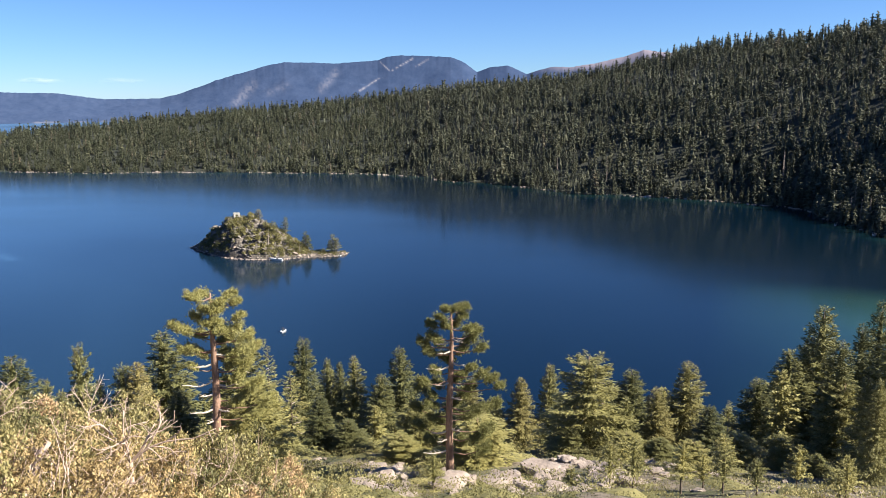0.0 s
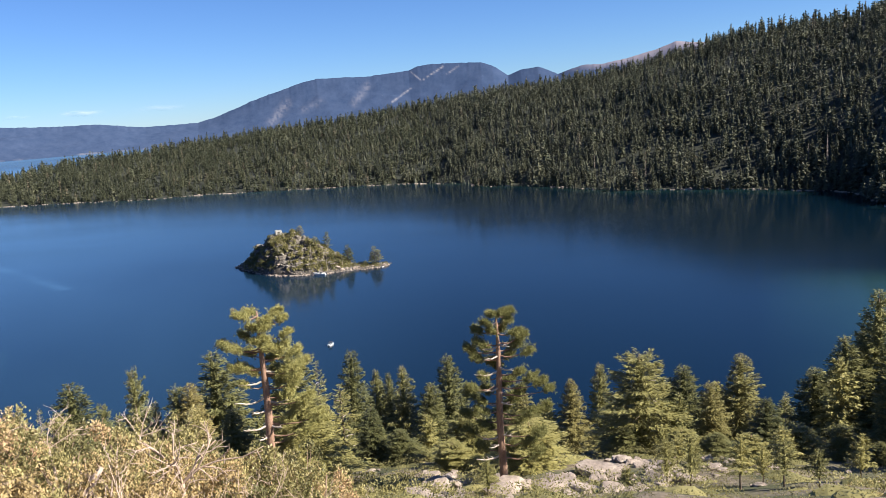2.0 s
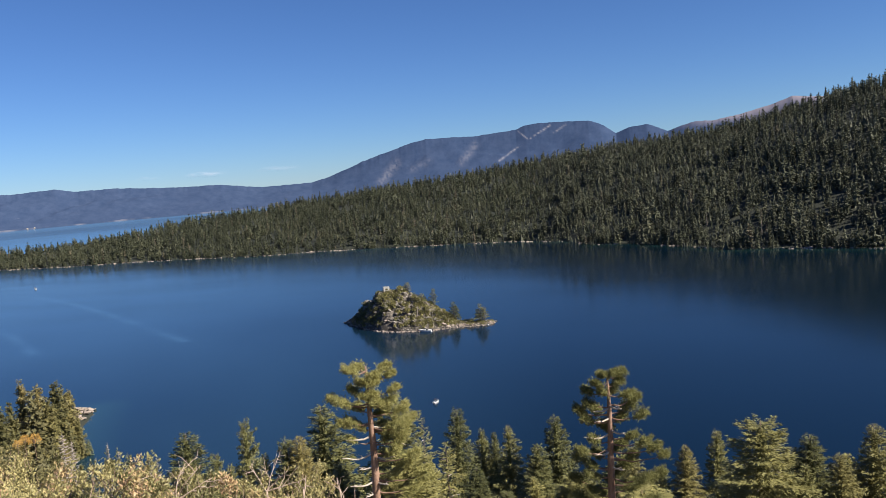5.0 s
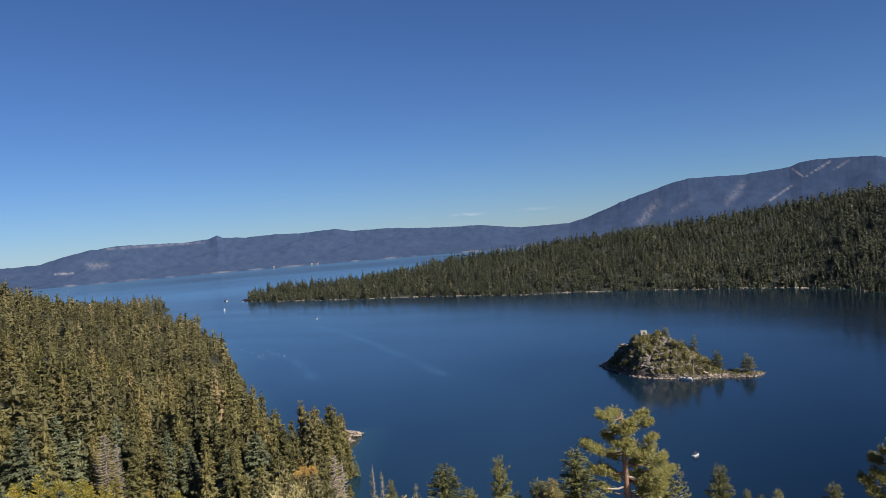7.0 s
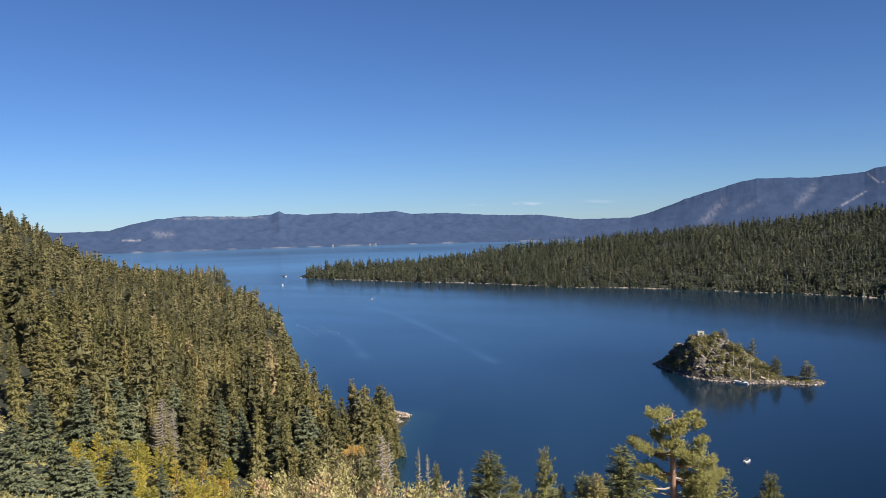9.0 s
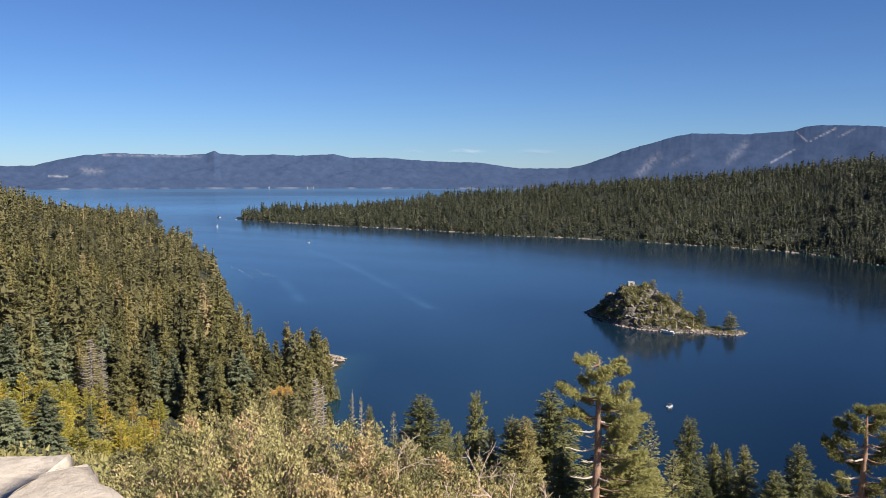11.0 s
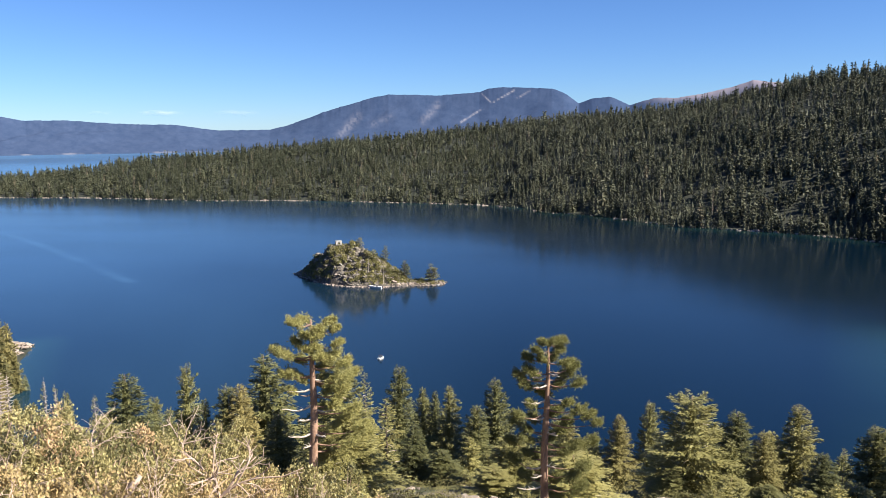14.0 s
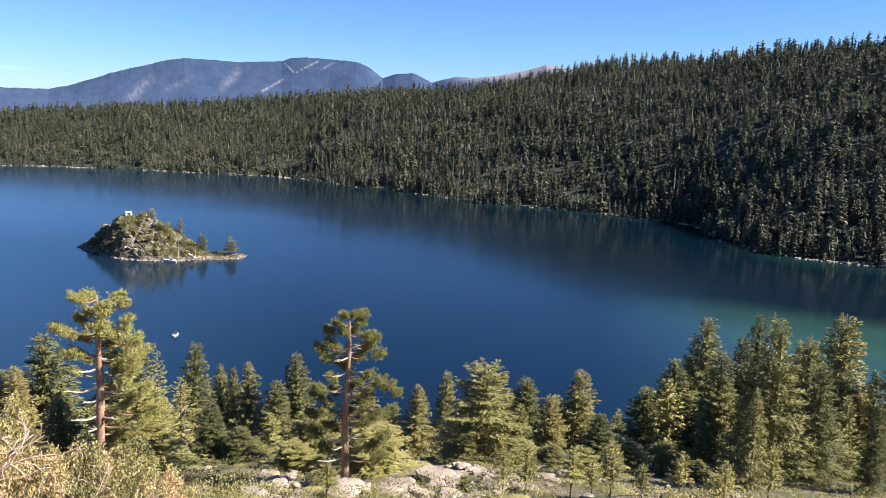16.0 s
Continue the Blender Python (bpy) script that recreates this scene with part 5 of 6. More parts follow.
def manzanita(seed, tips_wanted, leaf_share=0.86):
    """A dome of twisted stems, about 1 m across and 1.2 m high, with leaves at the twig tips."""
    r = np.random.default_rng(seed)
    wood, tips, ways = [], [], []
    for k in range(13):
        a, lean = k * 2.4 + r.normal() * 0.3, r.uniform(0.15, 0.75)
        end = np.array([np.cos(a) * lean, np.sin(a) * lean, r.uniform(0.72, 0.98) * np.sqrt(max(0.05, 1 - (lean * 0.9) ** 2)) * 1.1])
        s = np.linspace(0, 1, 5)[:, None]
        pts = end * s + np.array([np.cos(a), np.sin(a), 0]) * 0.12 * np.sin(np.pi * s) + r.normal(size=(5, 3)) * 0.02 * s
        wood.append(tube(pts, np.linspace(0.018, 0.007, 5), 5))
    wood.append(tube([(0, 0, 0.5), (0.03, 0, 0.1), (-0.03, 0.02, -0.5), (0, 0, -1.2), (0, 0.03, -2.4)], [0.02, 0.025, 0.03, 0.035, 0.04], 6))
    n = tips_wanted
    # leafy lumps over the dome, with gaps between
    lumps = 38
    la, lq = np.arange(lumps) * 2.39996 + r.normal(size=lumps) * 0.15, np.sqrt((np.arange(lumps) + 0.5) / lumps) * 0.97
    which = r.integers(0, lumps, n)
    off = r.normal(size=(n, 2)) * 0.060
    px, py = np.cos(la[which]) * lq[which] + off[:, 0], np.sin(la[which]) * lq[which] + off[:, 1]
    a, q = np.arctan2(py, px), np.minimum(np.hypot(px, py), 1.0)
    rise = 0.04 - 18.0 * (off ** 2).sum(1) + (r.normal(size=lumps) * 0.085)[which]
    bump = 1 + 0.16 * np.sin(a * 3 + seed) * q + 0.12 * np.sin(q * 9 + a * 2)
    top = 1.2 * np.sqrt(np.clip(1.02 - q ** 2, 0.02, 1)) * bump * (1 - np.abs(r.normal(size=n)) * 0.025)
    top *= 1 + 0.09 * np.sin(np.cos(a) * q * 11 + seed) * np.sin(np.sin(a) * q * 11 + seed * 2)
    tips = np.stack([np.cos(a) * q, np.sin(a) * q, top + rise], -1)
    ways = np.stack([np.cos(a) * q * 0.7, np.sin(a) * q * 0.7, np.full(n, 0.8)], -1) + r.normal(size=(n, 3)) * 0.28
    ways /= np.linalg.norm(ways, axis=1, keepdims=True)
    for t, w in zip(tips[::4], ways[::4]):
        length = r.uniform(0.10, 0.24)
        root = t - w * length + r.normal(size=3) * 0.04 - np.array([0, 0, 0.03])
        wood.append(tube([root, t], [0.0032, 0.0014], 3))
    keep = r.uniform(0, 1, n) < leaf_share
    # a second, lower leaf layer fills the bush, tinted dark for inner shade
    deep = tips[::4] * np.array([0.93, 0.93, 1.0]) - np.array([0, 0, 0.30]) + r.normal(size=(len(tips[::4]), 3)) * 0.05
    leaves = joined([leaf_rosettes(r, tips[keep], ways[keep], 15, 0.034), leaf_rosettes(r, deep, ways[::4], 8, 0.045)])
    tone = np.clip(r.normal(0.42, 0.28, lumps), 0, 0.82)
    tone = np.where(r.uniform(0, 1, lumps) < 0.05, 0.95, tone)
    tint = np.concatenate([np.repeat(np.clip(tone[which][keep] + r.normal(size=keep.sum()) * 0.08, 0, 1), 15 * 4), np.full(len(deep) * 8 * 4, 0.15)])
    return joined(wood), leaves, tint


def manzanita_thing(seed, tips_wanted, leaf_share, leaves_of, label, wood_of=TWIG):
    thing = tagged(new("manzanita_bush"), label, "bush", "manzanita bushes")
    wood, leaves, tint = manzanita(seed, tips_wanted, leaf_share)
    part("brushwood", sheet("brushwood", *wood, wood_of), thing, "thin pinkish-grey stems")
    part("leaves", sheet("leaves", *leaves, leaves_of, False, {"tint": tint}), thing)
    return thing


BUSHES = [manzanita_thing(500 + k, 900, 0.96, MANZANITA, "yellow-green manzanita bush with small stiff leaves below the wall") for k in range(4)]
BARE_BUSH = manzanita_thing(520, 850, 0.72, TAN_LEAF, "half-bare manzanita bush of pinkish twigs below the wall", PALE_TWIG)
RUST_BUSH = manzanita_thing(521, 500, 0.97, RUST_LEAF, "rusty orange dry-leaved bush below the wall")


def canopy(bearing, distance):
    """Height of the bushes' top."""
    edge = float(np.interp(bearing, [9, 11, 13, 15, 18.5, 21.5, 26, 30, 33.5, 38, 41.5, 44.8, 48, 51, 54], [126.9, 127.12, 127.42, 127.58, 127.74, 127.84, 128.0, 128.1, 128.19, 128.33, 128.34, 128.22, 128.14, 128.1, 128.1]))
    return edge + 0.16 * (5.8 - distance)


rng = random.Random(77)
for bearing, distance, size in [(9.3, 5.2, 0.45), (11.6, 5.8, 0.55), (12.2, 4.6, 0.55), (16.0, 5.7, 0.62), (16.4, 4.5, 0.6), (20.2, 5.5, 0.62), (20.6, 3.9, 0.58), (24.0, 6.1, 0.55), (24.5, 4.8, 0.6), (28.2, 5.6, 0.64), (29.0, 4.1, 0.6), (32.4, 5.0, 0.64), (33.5, 6.1, 0.6),
                                (35.5, 4.0, 0.6), (37.2, 5.3, 0.66), (39.5, 6.3, 0.58), (41.0, 4.5, 0.62), (43.6, 5.6, 0.62), (45.6, 4.0, 0.56), (47.8, 5.0, 0.56), (50.8, 4.3, 0.5), (52.3, 5.2, 0.5), (30.5, 3.3, 0.5), (24.6, 3.2, 0.5), (37.2, 3.2, 0.5), (42.5, 3.4, 0.5), (15.0, 3.8, 0.5), (9.6, 4.2, 0.5)]:
    x, y = polar(bearing, distance)
    kind = BARE_BUSH if (bearing < 30 and rng.random() < 0.3) or (bearing, distance) in ((12.2, 4.6), (29.0, 4.1), (20.6, 3.9), (24.5, 4.8), (35.5, 4.0)) else rng.choice(BUSHES)
    top = canopy(bearing, distance) + rng.uniform(-0.09, 0.06)
    copy_thing(kind, pose(float(x), float(y), top - 1.25 * size, rng.uniform(-7, 7), rng.uniform(-7, 7), rng.uniform(0, 360)) @ Matrix.Diagonal((size * 1.12, size * 1.12, size, 1)))
for bearing, distance, size in [(38.4, 6.5, 0.045), (37.9, 6.5, 0.05), (38.8, 6.4, 0.035)]:
    x, y = polar(bearing, distance)
    top = canopy(bearing, min(distance, 6.0)) + 0.06
    copy_thing(RUST_BUSH, pose(float(x), float(y), top - 1.25 * size, 0, 0, rng.uniform(0, 360)) @ Matrix.Diagonal((size, size, size, 1)))
for t in BUSHES + [BARE_BUSH, RUST_BUSH]:
    taken_away(t)


def dead_branch(seed, bearing, distance, foot, fork, tips, spread, count, thick=0.022):
    """A leafless bleached branch: a stem from foot to fork, heights in metres, and a fan of forked twigs."""
    r = np.random.default_rng(seed)
    x, y = polar(bearing, distance)
    a = np.array([x, y, foot], float)
    right = np.array([np.cos(radians(bearing)), np.sin(radians(bearing)), 0])
    b = np.array([x, y, fork]) + right * r.normal() * 0.02
    thing = tagged(new("dead_branch"), "bleached leafless branch fanning out of the bushes", "dead branch", "dead branches")
    mid = (a + b) / 2 + r.normal(size=3) * 0.03
    part("stem", sheet("stem", *tube([a, mid, b], [thick * 0.75, thick * 0.65, thick * 0.5], 7), PALE_TWIG), thing)
    twigs = []

    def grow(p, way, length, radius, depth):
        n = 5
        q = [p]
        for k in range(n):
            way = way + r.normal(size=3) * 0.19
            way /= np.linalg.norm(way)
            q.append(q[-1] + way * length / n)
        twigs.append(tube(q, np.linspace(radius, radius * 0.4, n + 1) * 0.62, 5))
        if depth:
            for k in range(3):
                at = q[2 + k]
                grow(np.array(at), way + r.normal(size=3) * 0.7, length * r.uniform(0.35, 0.62), radius * 0.62, depth - 1)

    for k in range(count):
        way = right * (spread[0] + (spread[1] - spread[0]) * (k + 0.5) / count) + np.array([0, 0, 1.0]) * r.uniform(0.4, 1.0) + r.normal(size=3) * 0.15
        grow(b, way / np.linalg.norm(way), (tips - fork) * r.uniform(0.6, 0.95), thick * 0.5, 2)
    part("spray", sheet("spray", *joined(twigs), PALE_TWIG), thing)
    return thing


dead_branch(601, 22.6, 4.7, 126.9, 127.95, 128.42, (-0.7, 0.9), 6, 0.025)
dead_branch(602, 27.4, 4.2, 127.4, 127.92, 128.40, (-1.4, 1.7), 8, 0.019)
dead_branch(603, 24.6, 5.6, 127.2, 127.95, 128.28, (-0.4, 1.1), 4, 0.014)
dead_branch(604, 30.0, 5.2, 127.4, 128.15, 128.42, (-0.8, 0.8), 4, 0.012)
dead_branch(605, 38.8, 3.35, 127.9, 128.66, 128.85, (-1.8, 1.2), 3, 0.016)
dead_branch(606, 14.0, 5.0, 126.6, 127.3, 127.75, (-1.2, 1.2), 6, 0.010)
dead_branch(607, 17.5, 5.0, 126.8, 127.55, 127.95, (-0.8, 0.9), 4, 0.012)
dead_branch(608, 35.0, 4.6, 127.6, 128.2, 128.5, (-1.0, 1.0), 4, 0.010)
stub = tagged(new("cut_stub", sheet("cut_stub", *tube([(0, 0, -0.5), (0.02, 0, -0.2), (0.05, 0, -0.04), (0.08, 0.0, 0.03)], [0.022, 0.021, 0.019, 0.014], 9), PALE_TWIG)),
              "thick pale broken branch stub leaning out of the bush", "branch")
stub.matrix_basis = pose(*[float(q) for q in polar(28.5, 4.2)], 128.34, 0, 15, 28)


# ---- the rocky island ----
RIDGE = [(-226, -6), (-220, 0.6), (-212, 4), (-203, 12), (-190, 20), (-181, 28), (-175, 30.5), (-165, 29), (-157, 26.5), (-141, 20.5), (-131, 14), (-122, 8), (-114, 3.6), (-104, 2.2), (-90, 2.4), (-82, 1.8), (-76, -5)]
FRONT = [(-226, 703), (-219, 697), (-204, 680), (-193, 667), (-174, 652), (-155, 646), (-136, 646), (-115, 651), (-90, 655), (-82, 662), (-76, 672)]
DEEP = [(-226, 1), (-219, 8), (-204, 30), (-175, 62), (-141, 58), (-120, 40), (-110, 22), (-90, 17), (-82, 12), (-76, 1)]


def island_height(x, y):
    x, y = np.asarray(x, float), np.asarray(y, float)
    ridge, front, deep = (np.interp(x, [p[0] for p in t], [p[1] for p in t]) for t in (RIDGE, FRONT, DEEP))
    v = (y - front) / deep
    profile = np.where(v < 0.6, np.clip(v / 0.6, -1, 1), np.clip((1 - v) / 0.4, -1, 1))
    shape = np.where(profile > 0, np.abs(profile) ** 0.62, profile)
    crag = np.abs(fractal(x / 9, y / 9, 4, 61)) * 2.0 - 0.5
    steps = fractal(x / 22, y / 22, 3, 66)
    z = np.where(shape > 0, ridge * shape + np.clip(profile * 6, 0, 1) * np.clip(ridge / 12, 0.12, 1) * (crag * 4.6 + steps * 2.6), shape * 5)
    return z


ix, iy = np.meshgrid(np.arange(-230, -72, 0.9), np.arange(640, 722, 0.9), indexing="ij")
iz = island_height(ix, iy)
na, nb = ix.shape
ia, ib = np.meshgrid(np.arange(na - 1), np.arange(nb - 1), indexing="ij")
iface = np.stack([ia * nb + ib, (ia + 1) * nb + ib, (ia + 1) * nb + ib + 1, ia * nb + ib + 1], -1).reshape(-1, 4)
above = (iz.ravel()[iface] > -4).any(1)
island = tagged(new("island", sheet("island", np.stack([ix.ravel(), iy.ravel(), iz.ravel()], -1), iface[above], ISLE_ROCK, False)),
                "steep rocky island of dark granite crags in the bay", "island", kind="structure")

ISLE_BOULDERS = [boulder_mesh(30 + k, 0.75, 2) for k in range(5)]
for me in ISLE_BOULDERS:
    me.materials.append(GRANITE)
rng = random.Random(31)
for x, y, size in [(-121, 654, 2.6), (-117, 653, 2.2), (-124, 657, 3.0), (-114, 655, 1.8), (-119, 658, 2.8), (-205, 683, 1.8), (-212, 690, 1.6), (-208, 687, 1.5), (-150, 649, 1.6), (-162, 651, 1.7), (-170, 654, 1.5), (-144, 648, 1.5)]:
    boulder(x, y, max(0.0, float(island_height(x, y))) + 0.2, size, "large pale granite outcrop on the island's flank", "island boulders", ISLE_BOULDERS, rng.uniform(1, 1.5))
shapes = []
for me in ISLE_BOULDERS:
    co = np.array([v.co for v in me.vertices])
    shapes.append((co, np.array([p.vertices[:] for p in me.polygons])))
pieces, made = [], 0
while made < 980:
    x, y = rng.uniform(-224, -78), rng.uniform(644, 712)
    z = float(island_height(x, y))
    if not -0.4 < z < 30 or (z > 3.0 and rng.random() < 0.35):
        continue
    size = 0.5 + 1.8 * rng.random() ** 2 if z > 3 else rng.uniform(0.4, 1.3)
    co, tri = rng.choice(shapes)
    turn = np.array(pose(0, 0, 0, rng.uniform(-12, 12), rng.uniform(-12, 12), rng.uniform(0, 360)).to_3x3())
    pieces.append(((co * size * np.array([rng.uniform(1, 1.5), 1, 1])) @ turn.T + np.array([x, y, z + size * 0.1]), tri))
    made += 1
edge_pieces = []
while len(edge_pieces) < 260:
    x, y = rng.uniform(-226, -76), rng.uniform(640, 700)
    z = float(island_height(x, y))
    if -0.6 < z < 1.3:
        size = rng.uniform(0.4, 1.25)
        co, tri = rng.choice(shapes)
        turn = np.array(pose(0, 0, 0, rng.uniform(-15, 15), rng.uniform(-15, 15), rng.uniform(0, 360)).to_3x3())
        edge_pieces.append(((co * size * np.array([rng.uniform(1, 1.5), 1, 1])) @ turn.T + np.array([x, y, max(z, 0.0) + size * 0.2]), tri))
tagged(new("island_shore_rocks", sheet("island_shore_rocks", *joined(edge_pieces), GRANITE, False)), "pale granite rocks along the island's waterline", "rocks", kind="stuff")
tagged(new("island_rocks", sheet("island_rocks", *joined(pieces), CRAG, False)), "grey-brown granite rocks strewn over the island", "rocks", kind="stuff")

ISLE_CLUMPS = [clump(430 + k, 80, 1.0, 1.0, (0.34, 0.22)) for k in range(4)]


def island_brush():
    r = np.random.default_rng(44)
    n = 3000
    x, y = r.uniform(-222, -80, n), r.uniform(644, 715, n)
    z = island_height(x, y)
    keep = (z > 0.9) & (fractal(x / 14, y / 14, 3, 47) > -0.42 + 0.5 * np.clip((-200 - x) / 15, 0, 1))
    x, y, z = x[keep], y[keep], z[keep]
    verts, faces, tint, start = [], [], [], 0
    for k in range(len(x)):
        tv, tf = ISLE_CLUMPS[k % 4]
        s = r.uniform(0.8, 2.4) * min(1.0, 0.4 + z[k] / 6)
        verts.append(tv * s * np.array([1, 1, r.uniform(0.7, 1.4)]) + np.array([x[k], y[k], z[k] - 0.2]))
        faces.append(tf + start)
        tint.append(np.full(len(tv), r.uniform(0, 0.5)))
        start += len(tv)
    tagged(new("island_brush", sheet("island_brush", np.concatenate(verts), np.concatenate(faces), BRUSH, False, {"tint": np.concatenate(tint)})),
           "dark green scrub clinging to the island's rocks", "brush", kind="stuff")


island_brush()
ISLE_TREE = [tree_thing("island_pine", "dark green pine growing on the rocky island", "island pines",
                        trunk_tube(12.0, 0.2, sides=5, seed=60 + q), conifer_crown(160 + q, 12.0, 2.2, 70, 0.4, 4, (0.75, 0.28), 0.16, 0.55, droop=0.0, ragged=0.5), DARK_BARK, FIR) for q in range(3)]
for x, y, tall, wide in [(-160, 690, 7.5, 2.0), (-157, 688, 9.0, 2.3), (-163, 694, 6.0, 1.8), (-133, 680, 15, 2.6), (-114.5, 668, 14.5, 3.2), (-113, 671, 12, 2.6), (-91.5, 665, 13.5, 3.0), (-88.5, 665, 11, 2.4), (-94, 666, 9, 2.2), (-148, 672, 9, 2.4), (-141, 668, 10, 2.4), (-136, 662, 8, 2.2),
                         (-207, 688, 5, 1.6), (-199, 680, 6, 1.8), (-186, 664, 6, 2.0), (-171, 660, 7, 2.2), (-152, 657, 6, 2.0), (-128, 664, 8, 2.2), (-99, 662, 4, 1.8), (-121, 658, 6, 2.0), (-178, 672, 5, 2)]:
    copy_thing(rng.choice(ISLE_TREE), pose(x, y, float(island_height(x, y)) - 0.2, 0, 0, rng.uniform(0, 360)) @ Matrix.Diagonal((wide / 1.4, wide / 1.4, tall / 11.0, 1)))
for t in ISLE_TREE:
    taken_away(t)
for k, (x, y, tall) in enumerate([(-143, 656, 17.0), (-129, 649.5, 14.5), (-117, 655, 8.0)]):
    snag = tagged(new("bare_snag"), "tall bleached bare trunk standing on the island", "dead tree", "island snags")
    part("trunk", sheet("trunk", *trunk_tube(tall, 0.22, sides=6, seed=k + 5, bends=0.08), DEAD_WOOD), snag)
    part("spray", sheet("spray", *joined([tube([(0, 0, tall * (0.5 + 0.12 * q)), (math.cos(q * 2.1) * 0.8, math.sin(q * 2.1) * 0.8, tall * (0.5 + 0.12 * q) + 0.3)], [0.05, 0.02], 4) for q in range(4)]), DEAD_WOOD), snag)
    snag.matrix_basis = pose(x, y, max(0.0, float(island_height(x, y))) - 0.3, 0, 1.5 - k)


def box(bm, x, y, z, sx, sy, sz, turn=0.0):
    bmesh.ops.create_cube(bm, size=1.0, matrix=pose(x, y, z, 0, 0, turn) @ Matrix.Diagonal((sx, sy, sz, 1)))


def solid(name, boxes, material, parent, label="", bevel=0.0):
    bm = bmesh.new()
    for b in boxes:
        box(bm, *b)
    if bevel:
        bmesh.ops.bevel(bm, geom=bm.edges[:], offset=bevel, segments=2, affect="EDGES")
    me = bpy.data.meshes.new(name)
    bm.to_mesh(me)
    bm.free()
    me.materials.append(material)
    return part(name, me, parent, label)


# the roofless stone tea house on the summit
hut = tagged(new("stone_hut"), "small roofless square stone hut on the island's summit", "hut")
for k, (x, y, turn) in enumerate([(0, -2.4, 0), (0, 2.4, 180), (-2.4, 0, 270), (2.4, 0, 90)]):
    wall = solid("wall", [(-1.75, 0, 1.6, 1.5, 0.5, 3.2), (1.75, 0, 1.6, 1.5, 0.5, 3.2), (0, 0, 0.5, 2.0, 0.5, 1.0), (0, 0, 2.75, 2.0, 0.5, 0.9)], HUT_STONE, hut, bevel=0.04)
    wall.matrix_basis = pose(x, y, 0, 0, 0, turn)
    for q in range(5):
        piece = solid("merlon", [(-2.0 + q, 0, 3.3, 0.6, 0.48, 0.28)], HUT_STONE, wall, bevel=0.05)
hut.matrix_basis = pose(-175.5, 686, float(island_height(-175.5, 686)) - 0.4, 0, 0, 20)
plinth = tagged(new("boulder", ISLE_BOULDERS[0]), "pale granite outcrop under the stone hut", "rock", "island boulders")
plinth.matrix_basis = pose(-175, 686, float(island_height(-175, 686)) - 1.6) @ Matrix.Diagonal((5.2, 4.6, 2.6, 1))


# ---- boats, moorings and the far shore ----
def hull_mesh(name, long, wide, deep, material, sheer=0.25):
    bm = bmesh.new()
    rows = []
    for k in range(9):
        t = k / 8
        half = wide / 2 * (1 - max(0, (t - 0.45) / 0.55) ** 2.2) * (0.92 + 0.08 * min(1, t * 4)) + 0.02
        x = (t - 0.5) * long
        top = deep * (0.75 + sheer * t * t)
        rows.append([bm.verts.new(p) for p in ((x, -half, top), (x, -half * 0.82, -0.05), (x, 0, -deep * 0.25), (x, half * 0.82, -0.05), (x, half, top), (x, half * 0.85, top - 0.06), (x, 0, top - 0.12), (x, -half * 0.85, top - 0.06))])
    for a, b in zip(rows, rows[1:]):
        for q in range(8):
            bm.faces.new((a[q], b[q], b[(q + 1) % 8], a[(q + 1) % 8]))
    bm.faces.new(rows[0])
    bm.faces.new(list(reversed(rows[-1])))
    bmesh.ops.recalc_face_normals(bm, faces=bm.faces[:])
    me = bpy.data.meshes.new(name)
    bm.to_mesh(me)
    bm.free()
    me.materials.append(material)
    return me


GLASS_DARK = speckled("tinted_glass", (0.02, 0.03, 0.04), (0.04, 0.05, 0.06), 2.0, 0.1, 0.0)


def motorboat(label, x, y, long, turn, canopy_up=True):
    boat = tagged(new("motorboat"), label, "boat", "boats")
    part("hull", hull_mesh("hull", long, long * 0.36, long * 0.16, HULL), boat)
    solid("windscreen", [(long * 0.08, 0, long * 0.20, 0.08, long * 0.26, long * 0.09)], GLASS_DARK, boat)
    solid("seat", [(-long * 0.12, 0, long * 0.15, long * 0.12, long * 0.2, long * 0.08)], DARK_TRIM, boat, bevel=0.05)
    solid("engine", [(-long * 0.52, 0, long * 0.1, long * 0.07, long * 0.07, long * 0.15)], DARK_TRIM, boat, bevel=0.04)
    if canopy_up:
        solid("canopy", [(-long * 0.12, 0, long * 0.40, long * 0.42, long * 0.32, 0.08)], DARK_TRIM, boat, "dark canvas canopy", 0.03)
        for sx, sy in ((0.06, 1), (0.06, -1), (-0.3, 1), (-0.3, -1)):
            solid("canopy_post", [(sx * long, sy * long * 0.15, long * 0.27, 0.05, 0.05, long * 0.27)], HULL, boat)
    boat.matrix_basis = pose(float(x), float(y), 0.0, 0, 0, turn)
    return boat


motorboat("white motorboat with a dark canopy drifting on the bay", *polar(11.5, 450), 5.2, 68)
motorboat("white tour boat moored at the island's shore", -134.5, 643.0, 11.5, 168, False)
motorboat("small white skiff pulled up beside the island's tip", -84.5, 660.0, 4.2, 60, False)
motorboat("small white boat by the wooded shore", *polar(-4.9, 1195), 8.0, 30)
motorboat("small white boat by the wooded shore", *polar(-14.0, 1070), 6.0, 120)
motorboat("small white boat by the wooded shore", *polar(-28.2, 845), 6.0, 75)
motorboat("small white boat by the wooded shore", *polar(-26.0, 893), 5.0, 60)
motorboat("speedboat running towards the mouth of the bay", *polar(36.9, 1385), 7.5, 140)
motorboat("white tour boat passing the mouth of the bay", *polar(42.9, 2090), 15.0, 165)


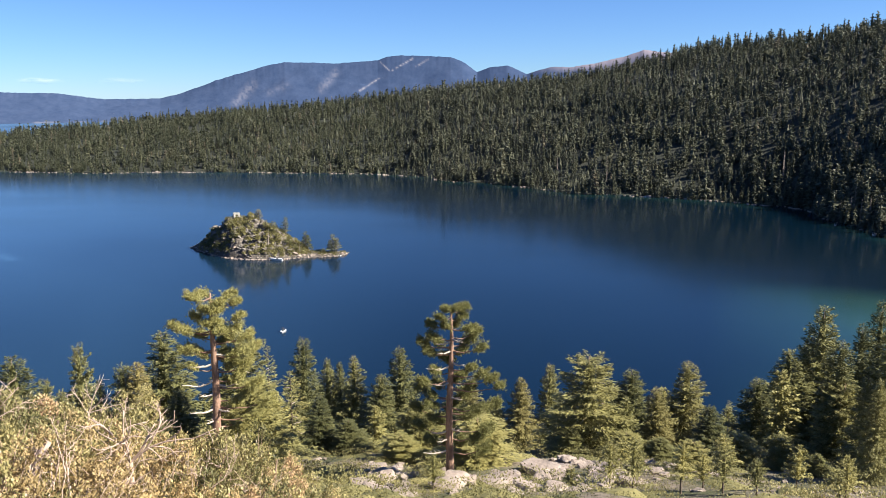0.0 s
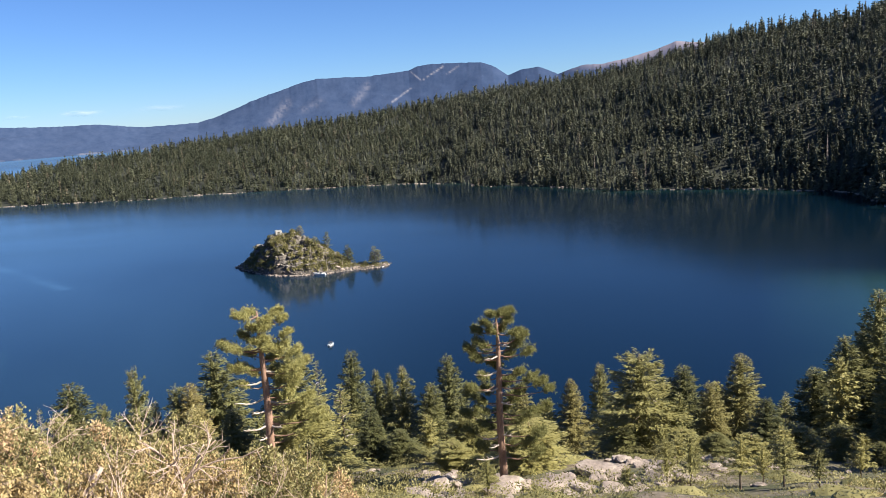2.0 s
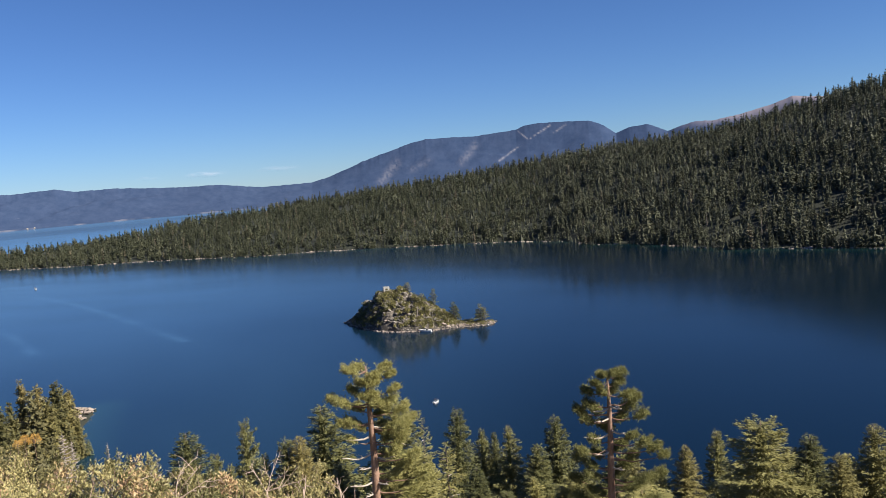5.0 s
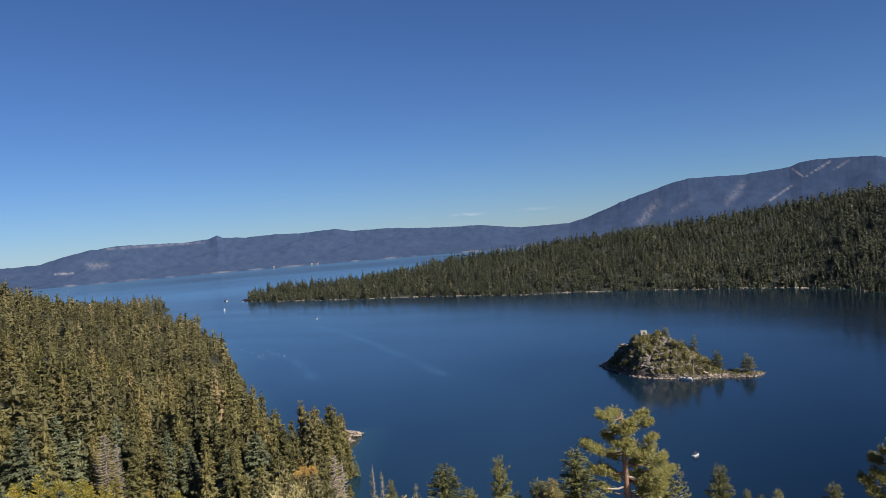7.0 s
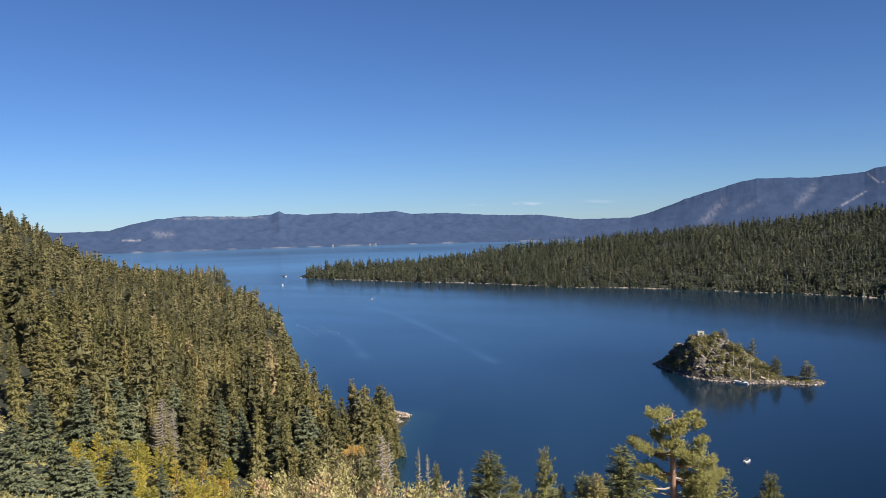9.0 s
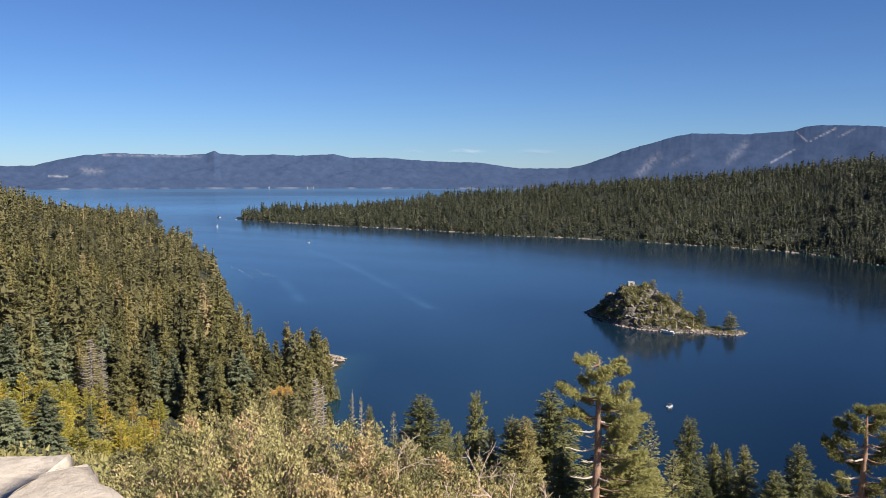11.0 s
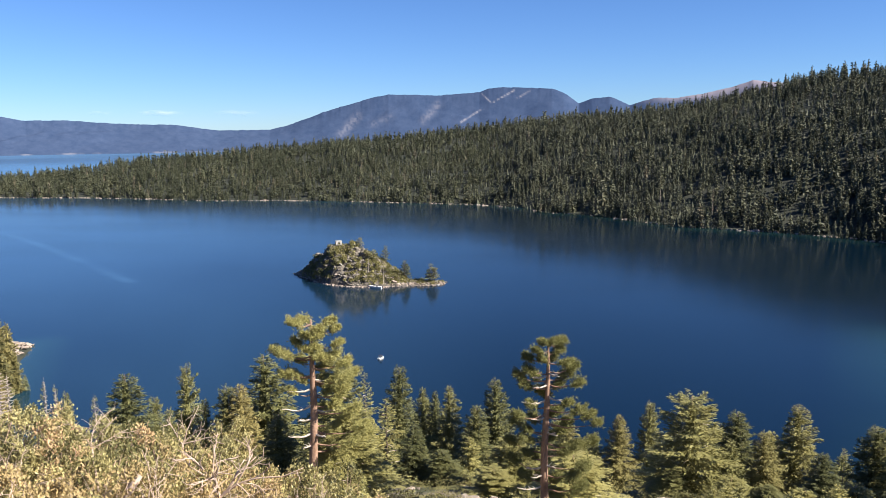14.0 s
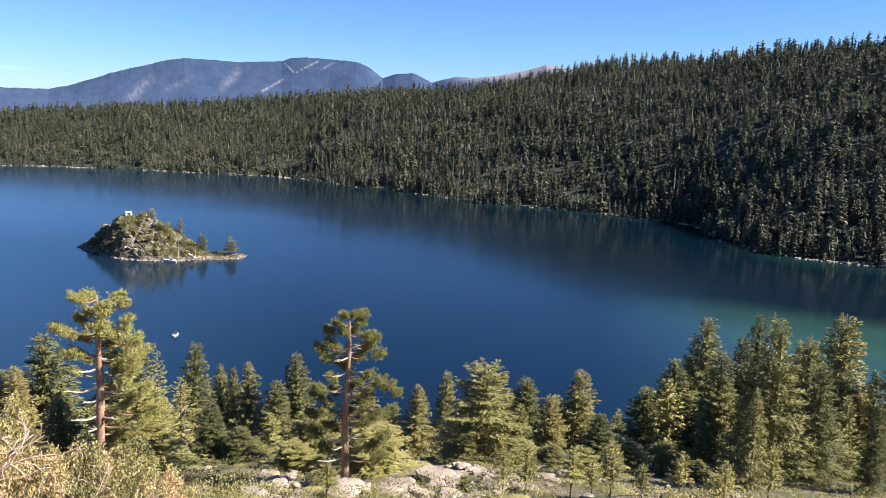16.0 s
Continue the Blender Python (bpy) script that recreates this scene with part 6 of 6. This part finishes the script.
def sailboat(x, y, turn):
    boat = tagged(new("sailboat"), "small white sailing boat near the headland", "boat", "boats")
    part("hull", hull_mesh("hull", 7.0, 2.3, 1.0, HULL), boat)
    part("mast", sheet("mast", *tube([(0.4, 0, 0.6), (0.4, 0, 10.0)], [0.08, 0.05], 6), HULL), boat)
    bm = bmesh.new()
    for k in range(2):
        bm.faces.new([bm.verts.new(p) for p in ((0.3, 0.02 + k * 0.06, 1.6), (-2.8, 0.3 + k * 0.06, 1.7), (-1.2, 0.25 + k * 0.06, 5.5), (0.3, 0.02 + k * 0.06, 9.6))])
    me = bpy.data.meshes.new("sail")
    bm.to_mesh(me)
    bm.free()
    me.materials.append(HULL)
    part("sail", me, boat)
    boat.matrix_basis = pose(float(x), float(y), 0, 0, 0, turn) @ Matrix.Diagonal((0.6, 0.6, 0.6, 1))


sailboat(*polar(43.0, 1773), 40)


def round_mesh(name, radius, squash, material):
    bm = bmesh.new()
    bmesh.ops.create_uvsphere(bm, u_segments=10, v_segments=7, radius=radius)
    for vert in bm.verts:
        vert.co.z *= squash
    me = bpy.data.meshes.new(name)
    bm.to_mesh(me)
    bm.free()
    me.materials.append(material)
    return me


BUOY, SHACKLE = round_mesh("float", 0.75, 0.85, HULL), round_mesh("shackle", 0.16, 1.0, DARK_TRIM)
rng = random.Random(9)
for bearing, distance in [(42.1, 1068), (41.4, 1020), (40.7, 1001), (40.4, 1033), (40.2, 1010), (39.3, 966), (40.8, 961), (41.6, 1037), (40.0, 985), (39.7, 990), (41.0, 985)]:
    buoy = tagged(new("mooring_buoy"), "white round mooring buoy floating on the bay", "buoy", "mooring buoys")
    part("float", BUOY, buoy)
    ring = part("shackle", SHACKLE, buoy)
    ring.matrix_basis = pose(0, 0, 0.72)
    x, y = polar(bearing, distance)
    big = 0.6
    buoy.matrix_basis = pose(float(x), float(y), 0.15) @ Matrix.Diagonal((big, big, big, 1))


# a few houses on the far shore
def lakeside_house(x, y, long, turn):
    house = tagged(new("lakeside_house"), "small pale house among trees on the far shore", "house", "far shore houses")
    solid("wall", [(0, 0, 3.0, long, 9.0, 6.0)], MORTAR_WALL, house)
    bm = bmesh.new()
    ends = [[bm.verts.new((sx * long * 0.53, y0, z0)) for y0, z0 in ((-5.2, 5.9), (5.2, 5.9), (0, 9.5))] for sx in (-1, 1)]
    for q in range(3):
        bm.faces.new((ends[0][q], ends[0][(q + 1) % 3], ends[1][(q + 1) % 3], ends[1][q]))
    bm.faces.new(ends[0])
    bm.faces.new(list(reversed(ends[1])))
    me = bpy.data.meshes.new("roof")
    bm.to_mesh(me)
    bm.free()
    me.materials.append(MORTAR_WALL)
    part("roof", me, house)
    for q in (-0.3, 0.0, 0.3):
        solid("window", [(q * long, -4.55, 3.2, 1.6, 0.12, 2.0)], GLASS_DARK, house)
    house.matrix_basis = pose(float(x), float(y), 1.0, 0, 0, turn)


for bearing, long in [(39.5, 8), (36.9, 7), (36.5, 6)]:
    lakeside_house(*polar(bearing, 4622), long, bearing)


# ---- thin clouds low over the range ----
def cloud_material():
    m, nt, p = shader("thin_cloud")
    p.inputs["Base Color"].default_value, p.inputs["Roughness"].default_value = (0.86, 0.76, 0.80, 1.0), 1.0
    p.inputs["Specular IOR Level"].default_value = 0.0
    soft = attribute(nt, "thick")
    wisps = ramp(nt, noise_of(nt, 0.02, 5.0, 0.6, "World", (1.0, 1.0, 3.5)), [(0.35, (0.0, 0.0, 0.0)), (0.75, (1.0, 1.0, 1.0))])
    mul = nt.nodes.new("ShaderNodeMath")
    mul.operation = "MULTIPLY"
    nt.links.new(soft, mul.inputs[0])
    nt.links.new(wisps, mul.inputs[1])
    nt.links.new(mul.outputs[0], p.inputs["Alpha"])
    return m


CLOUD = cloud_material()
for bearing, up, long, tall, thick in [(25.8, 0.98, 3.0, 0.42, 0.19), (21.0, 0.98, 3.2, 0.46, 0.12), (29.5, 0.98, 1.6, 0.30, 0.09)]:
    a, e = np.meshgrid(np.linspace(-1, 1, 41), np.linspace(-1, 1, 13), indexing="ij")
    cx, cy = polar(bearing + a * long / 2, 4970 - 12 * (1 - e ** 2) * (1 - a ** 2))
    cz = EYE + 4970 * np.tan(np.radians(up + e * tall / 2 * (1 - 0.4 * a ** 2) + 0.03 * np.sin(a * 5)))
    ci, cj = np.meshgrid(np.arange(40), np.arange(12), indexing="ij")
    cf = np.stack([ci * 13 + cj, (ci + 1) * 13 + cj, (ci + 1) * 13 + cj + 1, ci * 13 + cj + 1], -1).reshape(-1, 4)
    soft = thick * np.clip(1 - a ** 2, 0, 1) * np.clip(1 - e ** 2, 0, 1)
    tagged(new("cloud", sheet("cloud", np.stack([cx.ravel(), cy.ravel(), cz.ravel()], -1), cf, CLOUD, True, {"thick": soft.ravel()})),
           "thin pale wisp of cloud low over the mountains", "cloud", kind="structure")
